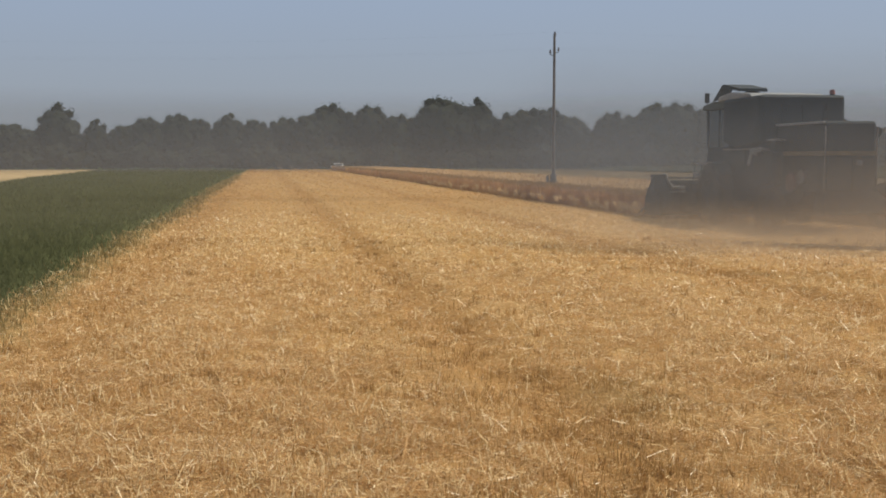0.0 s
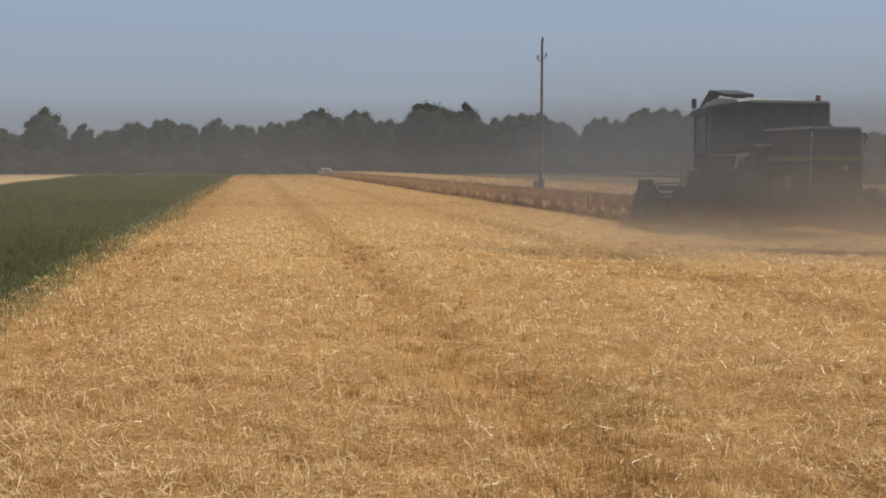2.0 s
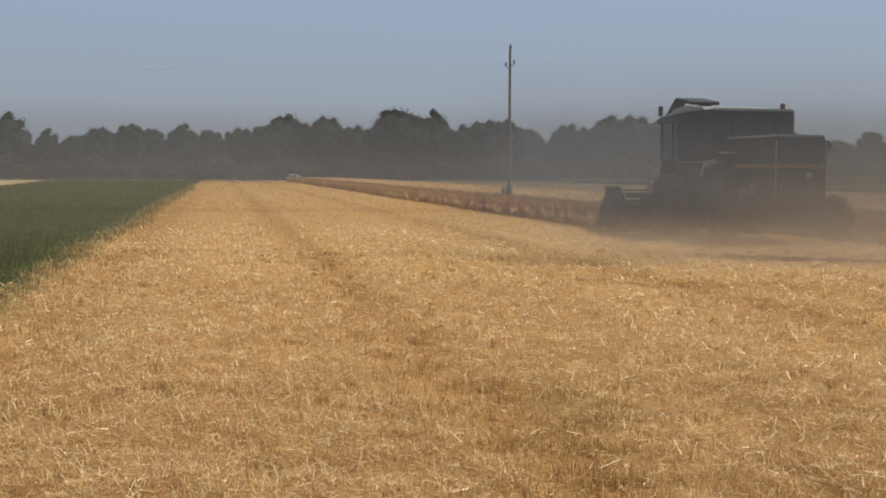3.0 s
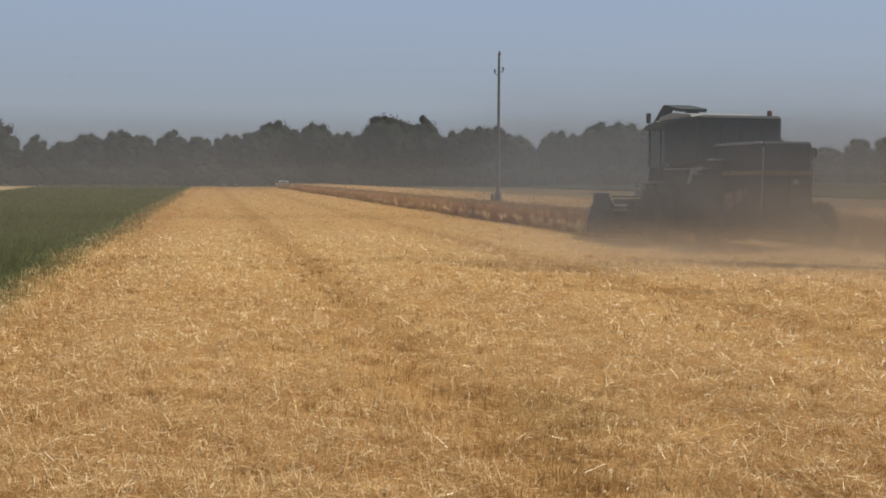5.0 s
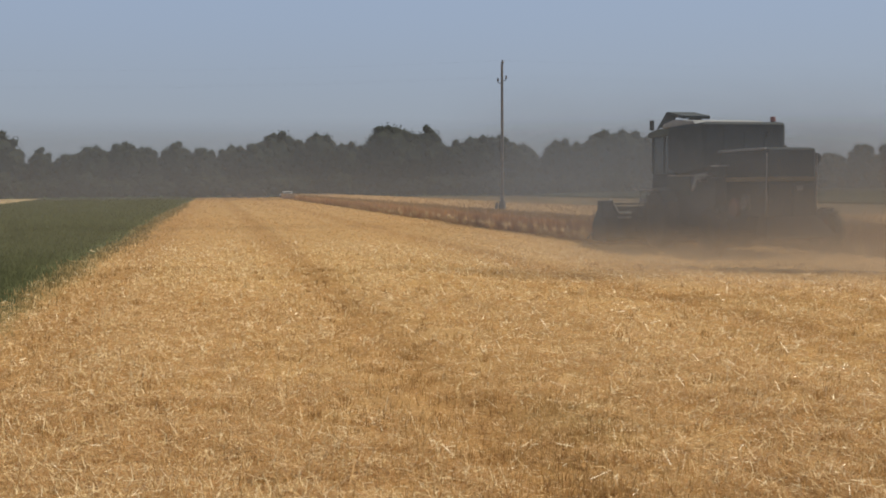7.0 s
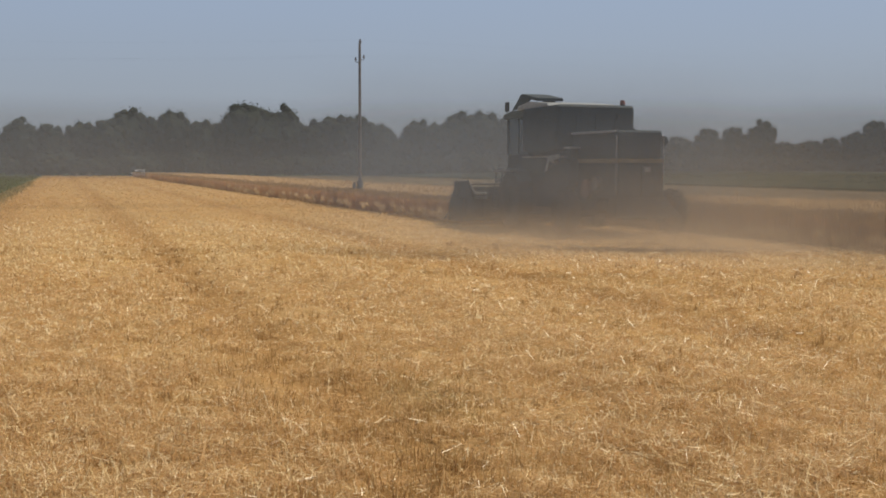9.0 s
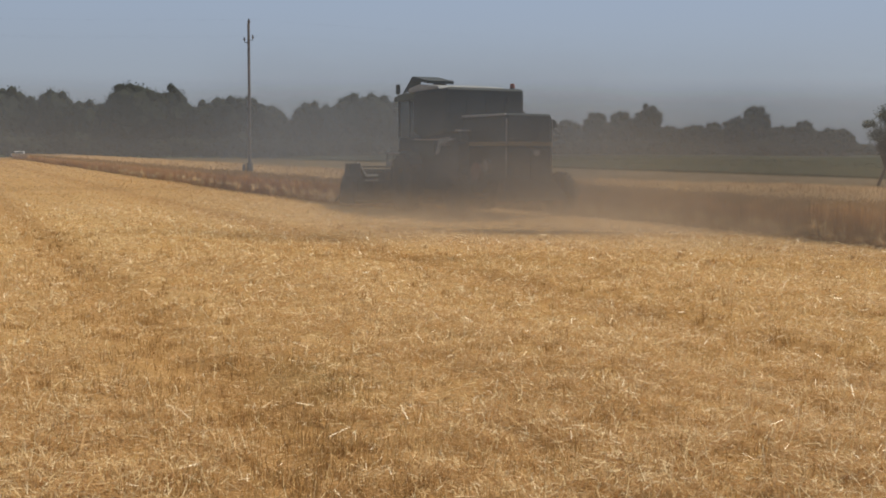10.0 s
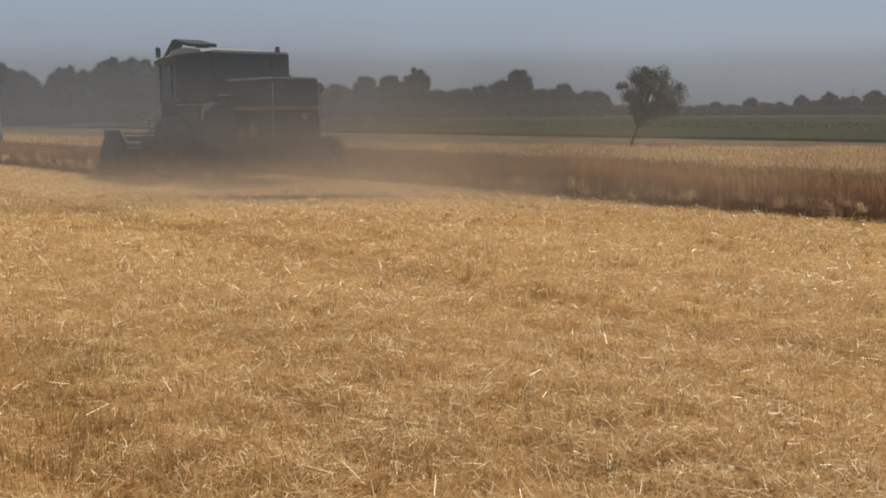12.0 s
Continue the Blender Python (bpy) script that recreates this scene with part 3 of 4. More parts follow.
WHEAT_CORE = material("wheat_mass", (0.31, 0.195, 0.095), (0.40, 0.26, 0.13), 22, 0.9, 0, 0.8)


def far_crop():
    """The tall green field beyond the brown strip."""
    rng = np.random.default_rng(15)
    ys = np.concatenate([np.arange(-60, 120, 2.0), np.arange(120, 260, 6.0)])
    xs = np.concatenate([[56.0], 56.2 + np.linspace(0, 1, 40) ** 1.5 * 160, [216.5]])
    X, Y = np.meshgrid(xs, ys)
    Z = np.interp(X, [56, 64, 84, 220], [0.12, 0.42, 0.95, 1.1]) + 0.12 * vnoise(X, Y, 2.5, 51)
    Z[:, 0] = Z[:, -1] = 0
    k = len(xs)
    ii = np.arange(len(ys) * k).reshape(len(ys), k)
    f = np.stack([ii[:-1, :-1], ii[:-1, 1:], ii[1:, 1:], ii[1:, :-1]], -1).reshape(-1, 4)
    core = mesh_object("maize_field", np.stack([X, Y, Z], -1).reshape(-1, 3), f, material("maize_mass", (0.030, 0.037, 0.019), (0.050, 0.058, 0.030), 1.2, 0.95, 0, 0.8))
    tagged(core, "wide dull green maize field behind the wheat", "crop", kind="stuff")
    n = 40000
    x = 55.8 + rng.random(n) ** 1.6 * 24
    y = rng.uniform(5, 230, n)
    a = rng.random(n) * 2 * np.pi
    lean = rng.uniform(0.1, 0.9, n)
    along = np.stack([np.cos(a) * np.sin(lean), np.sin(a) * np.sin(lean), np.cos(lean)], 1)
    side = np.stack([-np.sin(a), np.cos(a), 0 * a], 1)
    length = rng.uniform(0.12, 0.26, n)
    v, f = ribbons(np.stack([x, y, np.interp(x, [56, 64, 84, 220], [0.02, 0.40, 0.92, 1.05])], 1), along, side, length * np.interp(x, [56, 75], [0.5, 1.0]), np.full(n, 0.06), 0, True)
    tagged(mesh_object("maize_leaves", v, f, MAIZE), "arching green maize leaves over the field", "crop", kind="stuff")


loose_straw()
standing_stubble()
stubble_tufts()
border_weeds()
green_crop()
wheat_stand()
far_crop()


# mesh tools for things
def box(bm, x0, x1, y0, y1, z0, z1, bevel=0.0):
    r = bmesh.ops.create_cube(bm, size=1.0, matrix=Matrix.LocRotScale(((x0 + x1) / 2, (y0 + y1) / 2, (z0 + z1) / 2), None, (abs(x1 - x0), abs(y1 - y0), abs(z1 - z0))))
    if bevel:
        edges = list({e for v in r["verts"] for e in v.link_edges})
        bmesh.ops.bevel(bm, geom=edges, offset=bevel, segments=2, affect="EDGES", profile=0.6)


def prism(bm, outline, x0, x1, bevel=0.0):
    """An outline in (y, z), drawn out along x."""
    a = [bm.verts.new((x0, y, z)) for y, z in outline]
    b = [bm.verts.new((x1, y, z)) for y, z in outline]
    n = len(outline)
    fs = [bm.faces.new(a), bm.faces.new(b[::-1])]
    for i in range(n):
        fs.append(bm.faces.new((a[i], b[i], b[(i + 1) % n], a[(i + 1) % n])))
    bmesh.ops.recalc_face_normals(bm, faces=fs)
    if bevel:
        edges = list({e for f in fs for e in f.edges})
        bmesh.ops.bevel(bm, geom=edges, offset=bevel, segments=2, affect="EDGES", profile=0.6)


def rod(bm, p, q, r0, r1=None, sides=8):
    p, q = Vector(p), Vector(q)
    d = q - p
    m = Matrix.Translation((p + q) / 2) @ d.to_track_quat("Z", "Y").to_matrix().to_4x4()
    bmesh.ops.create_cone(bm, cap_ends=True, segments=sides, radius1=r0, radius2=r0 if r1 is None else r1, depth=d.length, matrix=m)


def lathe(bm, outline, segs=28):
    """An outline of (radius, x) turned round the x axis."""
    rings = [[bm.verts.new((x, r * math.cos(2 * math.pi * i / segs), r * math.sin(2 * math.pi * i / segs))) for i in range(segs)] for r, x in outline]
    for p, q in zip(rings, rings[1:]):
        for i in range(segs):
            bm.faces.new((p[i], p[(i + 1) % segs], q[(i + 1) % segs], q[i]))
    bmesh.ops.recalc_face_normals(bm, faces=bm.faces)


def part(name, bm, material_, parent=None, label="", at=None):
    me = bpy.data.meshes.new(name)
    bm.to_mesh(me)
    bm.free()
    me.materials.append(material_)
    ob = new(name, me)
    if parent:
        ob.parent = parent
    if at is not None:
        ob.matrix_basis = at
    if label:
        tagged(ob, label)
    return ob


def made(fn, *args, **kw):
    bm = bmesh.new()
    fn(bm, *args, **kw)
    return bm


def boxed(*dims, bevel=0.02):
    return made(box, *dims, bevel=bevel)


def rods(segments, r, sides=8):
    bm = bmesh.new()
    for p, q in segments:
        rod(bm, p, q, r, None, sides)
    return bm


def wheel(parent, x, y, radius, width, lugs, rim_mat):
    """A field wheel with lugged tyre, dished rim and hub."""
    bm = bmesh.new()
    w = width / 2
    ri = radius * 0.58
    lathe(bm, [(ri, -w * 0.85), (radius * 0.8, -w), (radius * 0.95, -w * 0.9), (radius, -w * 0.6), (radius, w * 0.6), (radius * 0.95, w * 0.9), (radius * 0.8, w), (ri, w * 0.85)], 36)
    for i in range(lugs):
        for s in (-1, 1):
            ang = 2 * math.pi * (i + (0.5 if s > 0 else 0)) / lugs
            m = Matrix.Rotation(ang, 4, "X") @ Matrix.Translation((s * w * 0.45, 0, radius + 0.012)) @ Matrix.Rotation(s * 0.7, 4, "Z")
            bmesh.ops.create_cube(bm, size=1.0, matrix=m @ Matrix.Diagonal((width * 0.55, 0.05, 0.05, 1)))
    hold = new("wheel", None)
    hold.parent = parent
    hold.matrix_basis = pose(x, y, radius)
    part("tyre", bm, RUBBER, hold, "dusty black lugged tyre")
    bm = bmesh.new()
    lathe(bm, [(ri, -w * 0.8), (ri * 0.92, -w * 0.7), (ri * 0.85, -w * 0.2), (ri * 0.4, -w * 0.05), (ri * 0.36, -w * 0.3), (0.02, -w * 0.3), (0.02, w * 0.3), (ri * 0.4, w * 0.05), (ri * 0.85, w * 0.2), (ri * 0.92, w * 0.7), (ri, w * 0.8)], 28)
    part("rim", bm, rim_mat, hold)


def skirt(above, below):
    """A hollow four-sided skirt between two rectangles (x0, x1, y0, y1, z)."""
    bm = bmesh.new()
    rings = []
    for grow in (0.0, -0.02):
        for x0, x1, y0, y1, z in (above, below):
            rings.append([bm.verts.new((x, y, z)) for x, y in ((x0 - grow, y0 - grow), (x1 + grow, y0 - grow), (x1 + grow, y1 + grow), (x0 - grow, y1 + grow))])
    for p, q in ((0, 1), (3, 2), (1, 3), (2, 0)):
        for i in range(4):
            j = (i + 1) % 4
            bm.faces.new((rings[p][i], rings[p][j], rings[q][j], rings[q][i]))
    bmesh.ops.recalc_face_normals(bm, faces=bm.faces)
    return bm


def combine():
    top = new("combine_harvester", None)
    top.matrix_basis = pose(13.1, 22.7, 0)
    tagged(top, "old dusty dark green combine harvester cutting wheat", "combine harvester")
    # straw hood at the back
    hood = part("rear_hood", made(prism, [(0.0, 0.95), (-0.03, 2.52), (0.03, 2.58), (1.5, 2.56), (2.75, 2.50), (2.75, 1.05), (1.3, 0.95)], -0.66, 0.58, 0.07), BODY_DARK, top, "dusty green sheet metal hood")
    part("hood_top_edge", made(box, -0.72, -0.63, 0.03, 2.6, 2.52, 2.575, 0.015), PALE, hood, "pale dusty roof edge")
    part("corner_strip", made(box, -0.680, -0.655, -0.06, -0.015, 0.95, 2.45, 0.01), METAL, hood, "pale worn corner strip")
    part("corner_strip", made(box, 0.575, 0.600, -0.06, -0.015, 0.95, 2.45, 0.01), METAL, hood, "pale worn corner strip")
    part("stripe", made(box, -0.675, -0.658, -0.02, 2.7, 1.80, 1.90, 0.004), YELLOW, hood, "faded yellow stripe")
    part("stripe", made(box, -0.65, 0.57, -0.075, -0.02, 1.80, 1.90, 0.004), YELLOW, hood, "faded yellow stripe")
    for xx in (-0.35, 0.27):
        part("rear_panel", made(box, xx - 0.28, xx + 0.28, -0.072, -0.03, 1.0, 1.72, 0.012), BODY_DARK, hood)
    part("rear_lamp", made(box, 0.06, 0.22, -0.10, -0.07, 1.58, 1.70, 0.012), PALE, hood, "pale rectangular rear lamp")
    part("straw_deflector", skirt((-0.64, 0.66, 0.0, 0.35, 1.0), (-0.74, 1.06, -0.2, 0.35, 0.50)), BLACK, top, "flared straw deflector plate")
    part("hood_knob", made(rod, (0.1, 0.5, 2.55), (0.1, 0.5, 2.64), 0.045, 0.03, 10), BLACK, hood)
    for i in range(7):
        part("deflector_fin", made(box, -0.70 + i * 0.225, -0.685 + i * 0.225, -0.12, 0.2, 0.44, 0.60, 0.003), METAL, top)
    # long body and side shields
    part("body", made(prism, [(0.9, 0.85), (1.3, 0.62), (4.9, 0.62), (5.2, 1.0), (5.2, 2.2), (0.9, 2.2)], -0.66, 0.66, 0.03), BODY_DARK, top)
    for s in (-1, 1):
        x0, x1 = (-0.98, -0.68) if s < 0 else (0.68, 0.98)
        part("side_shield", made(prism, [(1.9, 1.25), (1.9, 1.88), (2.15, 1.95), (3.35, 1.95), (3.35, 0.95), (2.3, 0.95)], x0, x1, 0.03), BODY_DARK, top, "dented side shield panel")
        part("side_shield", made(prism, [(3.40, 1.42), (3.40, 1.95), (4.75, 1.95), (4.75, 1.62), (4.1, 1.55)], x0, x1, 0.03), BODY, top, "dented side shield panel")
        part("shield_ledge", made(box, x0 + 0.02 * s, x1 + 0.03 * s, 1.75, 2.15, 2.16, 2.21, 0.008), PALE, top, "pale dusty ledge")
        part("ledge_bracket", made(prism, [(1.85, 2.16), (1.85, 1.9), (2.1, 1.95), (2.1, 2.16)], x0 + 0.05, x1 - 0.05, 0.01), BODY_DARK, top)
        part("shield_edge", made(box, x0 + (0.0 if s > 0 else -0.02), x1 + (0.02 if s > 0 else 0.0), 2.2, 4.72, 1.955, 1.99, 0.008), METAL, top, "dusty upper edge of the shields")
        part("belt_pulley", made(lathe, [(0.05, -0.03), (0.20, -0.03), (0.23, -0.05), (0.23, 0.05), (0.20, 0.03), (0.05, 0.03)], 24), RED, top, "faded red belt pulley", at=pose(s * 0.74, 1.35, 1.16))
        part("belt_pulley", made(lathe, [(0.04, -0.03), (0.15, -0.03), (0.17, -0.05), (0.17, 0.05), (0.15, 0.03), (0.04, 0.03)], 20), METAL, top, at=pose(s * 0.74, 0.85, 1.30))
        part("drive_belt", rods([((s * 0.74, 1.35, 1.39), (s * 0.74, 0.85, 1.47))], 0.02, 6), RUBBER, top)
    part("elevator", made(prism, [(2.75, 0.8), (3.05, 0.8), (3.2, 2.9), (2.9, 2.9)], 0.99, 1.22, 0.015), BODY_DARK, top)
    # engine bay and grain tank
    tank = part("grain_tank", made(prism, [(2.35, 2.15), (2.30, 2.5), (2.30, 3.24), (2.36, 3.29), (4.5, 3.28), (4.5, 2.15), (3.8, 2.0)], -1.12, 1.12, 0.09), BODY_DARK, top, "dark green grain tank")
    for xx in (-0.55, 0.0, 0.55):
        part("tank_rib", made(box, xx - 0.03, xx + 0.03, 2.27, 2.31, 2.6, 3.05, 0.008), BODY_DARK, tank)
    part("tank_cover", made(prism, [(2.95, 3.28), (3.05, 3.36), (4.2, 3.46), (4.9, 3.38), (5.0, 3.26)], -1.06, 0.92, 0.025), PALE, tank, "pale dusty grain tank cover")
    part("tank_lid", made(prism, [(3.80, 3.54), (4.75, 3.70), (4.92, 3.67), (4.92, 3.58), (4.75, 3.60), (3.80, 3.46)], -1.0, -0.22, 0.008), BODY_DARK, tank, "dark raised tank lid")
    part("lid_side", made(prism, [(4.91, 3.63), (5.45, 3.27), (4.40, 3.36), (4.20, 3.56)], -1.01, -0.98), BODY_DARK, tank)
    part("lid_side", made(prism, [(4.91, 3.63), (5.45, 3.27), (4.40, 3.36), (4.20, 3.56)], -0.25, -0.22), BODY_DARK, tank)
    for xx in (-0.95, -0.25):
        part("lid_strut", rods([((xx, 3.85, 3.46), (xx, 3.85, 3.58))], 0.015), METAL, tank)
    # cab
    cab = part("cab", made(prism, [(4.55, 1.55), (4.55, 2.05), (6.05, 2.05), (6.15, 1.55)], -0.86, 0.86, 0.03), BODY_DARK, top, "dusty driver's cab")
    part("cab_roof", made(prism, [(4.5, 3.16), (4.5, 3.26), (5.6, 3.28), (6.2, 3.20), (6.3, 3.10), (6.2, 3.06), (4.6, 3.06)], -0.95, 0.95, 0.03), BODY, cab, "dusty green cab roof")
    for xx in (-0.86, 0.80):
        for y0, y1, z1 in ((6.05, 6.15, 3.08), (5.30, 5.36, 3.08), (4.56, 4.64, 3.08)):
            part("cab_post", made(box, xx, xx + 0.06, y0, y1, 2.03, z1, 0.01), BODY_DARK, cab)
        part("side_window", made(box, xx + 0.02, xx + 0.04, 4.64, 5.30, 2.06, 3.07), GLASS, cab, "dusty side window")
        part("side_window", made(box, xx + 0.02, xx + 0.04, 5.36, 6.05, 2.06, 3.07), GLASS, cab, "dusty side window")
    part("windscreen", made(box, -0.80, 0.80, 6.09, 6.11, 2.06, 3.07), GLASS, cab, "dusty windscreen")
    part("rear_bulkhead", made(box, -0.80, 0.80, 4.56, 4.60, 2.04, 3.07), BODY_DARK, cab)
    part("driver_seat", made(prism, [(4.75, 2.05), (5.25, 2.05), (5.25, 2.38), (4.92, 2.42), (4.85, 2.95), (4.75, 2.95)], -0.25, 0.25, 0.03), BLACK, cab)
    part("steering_column", rods([((0, 5.6, 2.05), (0, 5.45, 2.5)), ((-0.18, 5.42, 2.52), (0.18, 5.42, 2.52))], 0.02), BLACK, cab)
    for s in (-1, 1):
        m = part("mirror_arm", rods([((s * 0.9, 6.15, 3.05), (s * 0.84, 6.2, 3.15)), ((s * 0.84, 6.2, 3.15), (s * 0.84, 6.2, 3.40))], 0.012), BLACK, cab)
        part("mirror", made(box, s * 0.84 - 0.07, s * 0.84 + 0.07, 6.18, 6.23, 3.28, 3.56, 0.03), BLACK, m, "tall black mirror")
        part("work_light", made(box, s * 0.7 - 0.08, s * 0.7 + 0.08, 6.2, 6.28, 3.14, 3.24, 0.015), METAL, cab)
    for xx, yy, zz in ((0.95, 2.65, 3.28),):
        b = part("beacon", made(rod, (xx, yy, zz), (xx, yy, zz + 0.06), 0.06), BLACK, top)
        part("beacon_lens", made(rod, (xx, yy, zz + 0.06), (xx, yy, zz + 0.17), 0.075, 0.055, 12), RED, b, "faded red beacon lens")
    part("exhaust_pipe", rods([((0.45, 2.0, 2.9), (0.45, 2.0, 3.05))], 0.05, 10), BLACK, top)
    # ladder, platform and rails on the cab side
    part("platform", made(box, -1.35, -0.86, 4.55, 6.0, 1.56, 1.62, 0.01), METAL, top)
    lad = part("ladder", rods([((-1.34, 5.3, 1.58), (-1.5, 5.3, 0.45)), ((-1.5, 5.3, 0.45), (-1.5, 5.75, 0.45)), ((-1.34, 5.75, 1.58), (-1.5, 5.75, 0.45))], 0.02), BODY_DARK, top, "dark dusty cab ladder")
    for i in range(4):
        part("rung", made(box, -1.50 + i * 0.035, -1.40 + i * 0.035, 5.3, 5.75, 0.50 + i * 0.28, 0.53 + i * 0.28, 0.005), BODY_DARK, lad)
    part("side_plate", made(prism, [(2.92, 1.56), (2.74, 1.62), (2.62, 1.84), (2.08, 1.93), (2.10, 2.03), (2.72, 1.98)], -1.16, -1.12, 0.004), PALE, top, "pale bent guard plate")
    part("plate_bracket", made(box, -1.13, -0.97, 2.4, 2.55, 1.80, 1.88, 0.01), METAL, top)
    part("step_plate", made(box, -1.46, -1.36, 5.28, 5.6, 1.24, 1.38, 0.01), PALE, top, "pale step guard plate")
    part("unloading_tube", made(rod, (1.05, 4.3, 2.6), (1.15, 0.9, 2.35), 0.13, 0.13, 16), BODY_DARK, top)
    # axles and wheels
    part("front_axle", made(rod, (-1.2, 4.75, 0.78), (1.2, 4.75, 0.78), 0.11, 0.11, 12), BLACK, top)
    part("rear_axle", made(rod, (-1.3, 1.35, 0.56), (1.8, 1.35, 0.56), 0.08, 0.08, 12), BLACK, top)
    for s in (-1, 1):
        wheel(top, s * 1.18, 4.75, 0.78, 0.46, 20, BODY_DARK)
        part("mudguard", made(prism, [(4.05, 1.30), (4.35, 1.60), (4.9, 1.66), (4.9, 1.62), (4.38, 1.56), (4.09, 1.28)], s * 1.18 - 0.2, s * 1.18 + 0.2, 0.006), BODY, top)
    wheel(top, -1.30, 1.35, 0.56, 0.32, 16, BODY_DARK)
    wheel(top, 1.72, 1.35, 0.56, 0.28, 16, RED)
    # feeder house and cutting table
    part("feeder_house", made(prism, [(4.9, 1.0), (5.1, 1.5), (6.5, 0.85), (6.5, 0.3), (6.3, 0.3)], -0.55, 0.55, 0.02), BODY_DARK, top)
    for xx in (-0.45, 0.45):
        part("lift_cylinder", rods([((xx, 5.0, 0.8), (xx, 6.3, 0.4))], 0.035), METAL, top)
    head = part("cutting_table", made(prism, [(6.45, 0.22), (6.45, 1.05), (6.52, 1.10), (6.58, 1.05), (6.55, 0.30), (6.9, 0.16), (7.6, 0.12), (7.6, 0.09), (6.85, 0.11)], -2.08, 2.2, 0.01), BODY_DARK, top, "dusty grain header table")
    for i in range(9):
        part("back_rib", made(box, -2.0 + i * 0.51, -1.95 + i * 0.51, 6.41, 6.46, 0.25, 1.02, 0.006), BODY_DARK, head)
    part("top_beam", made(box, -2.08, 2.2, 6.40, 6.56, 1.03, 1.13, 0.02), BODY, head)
    part("auger", made(rod, (-2.05, 6.85, 0.42), (2.15, 6.85, 0.42), 0.15, 0.15, 16), METAL, head)
    for i in range(16):
        part("auger_flight", made(rod, (-1.98 + i * 0.262, 6.85, 0.42), (-1.96 + i * 0.262, 6.85, 0.42), 0.25, 0.25, 18), METAL, head)
    for s in (-1, 1):
        part("end_panel", made(prism, [(6.30, 0.12), (6.30, 1.18), (6.5, 1.28), (6.9, 1.2), (7.45, 0.62), (7.55, 0.12)], s * 2.11, s * 2.16, 0.006), BODY_DARK, head, "dark green header end panel")
        part("drive_cover", made(box, s * 2.22 - 0.17, s * 2.22 + 0.17, 6.05, 6.42, 0.80, 1.30, 0.03), BODY_DARK, head, "dark drive cover box")
        part("reel_arm", rods([((s * 2.06, 6.5, 1.12), (s * 2.06, 7.4, 0.78))], 0.035), PALE, head, "pale reel arm")
        part("crop_divider", rods([((s * 2.13, 7.4, 0.4), (s * 2.14, 7.95, 0.14))], 0.03), METAL, head)
    part("guard_rail", rods([((-2.02, 6.34, 1.32), (-1.78, 6.34, 0.93)), ((-1.78, 6.34, 0.93), (-1.40, 6.34, 0.93))], 0.048), PALE, head, "pale bent guard bar")
    part("guard_plate", made(box, -1.80, -1.38, 6.34, 6.40, 0.78, 0.85, 0.01), PALE, head, "pale cross bar")
    reel = part("reel", made(rod, (-2.02, 7.4, 0.74), (2.12, 7.4, 0.74), 0.05), METAL, head)
    for k in range(5):
        a = 2 * math.pi * k / 5 + 0.3
        cy, cz = 7.4 + 0.44 * math.cos(a), 0.74 + 0.44 * math.sin(a)
        bat = part("reel_bat", made(rod, (-2.0, cy, cz), (2.1, cy, cz), 0.022), BODY_DARK, reel)
        bm = bmesh.new()
        for i in range(29):
            rod(bm, (-1.96 + i * 0.143, cy, cz), (-1.96 + i * 0.143, cy - 0.03, cz - 0.20), 0.006, None, 4)
        tagged(part("tine_row", bm, METAL, bat), kind="stuff")
        for x in (-1.95, 0.0, 1.95):
            part("reel_spoke", rods([((x, 7.4, 0.74), (x, cy, cz))], 0.016), METAL, reel)


combine()


def billow(name, place, width, height, bulge, lean, material_, label):
    """A rounded, drifting sheet for fine dust and painted haze."""
    nx, nz = 24, 12
    u = np.linspace(-1, 1, nx + 1)
    v = np.linspace(0, 1, nz + 1)
    x, z = np.meshgrid(u, v)
    y = bulge * x * x + lean * z * height + 0.12 * np.sin(5 * x + 3 * z)
    verts = np.stack([x * width / 2, y, z * height], 2).reshape(-1, 3)
    faces = [(j * (nx + 1) + i, j * (nx + 1) + i + 1, (j + 1) * (nx + 1) + i + 1, (j + 1) * (nx + 1) + i) for j in range(nz) for i in range(nx)]
    ob = mesh_object(name, verts, np.array(faces), material_, smooth=True)
    ob.matrix_basis = place
    tagged(ob, label, "dust", kind="stuff")


def far_haze(name, near, far, height, material_, label):
    """Aerial haze painted on a see-through sheet, in a wide bow over the fields."""
    nx, nz = 60, 8
    a = np.radians(np.linspace(-50, 90, nx + 1))
    h = np.linspace(0, 1, nz + 1)
    aa, hh = np.meshgrid(a, h)
    dist = near + (far - near) * hh
    verts = np.stack([dist * np.sin(aa), dist * np.cos(aa), 0.02 + hh * height], 2).reshape(-1, 3)
    faces = [(j * (nx + 1) + i, j * (nx + 1) + i + 1, (j + 1) * (nx + 1) + i + 1, (j + 1) * (nx + 1) + i) for j in range(nz) for i in range(nx)]
    tagged(mesh_object(name, verts, np.array(faces), material_, smooth=True), label, "dust", kind="stuff")


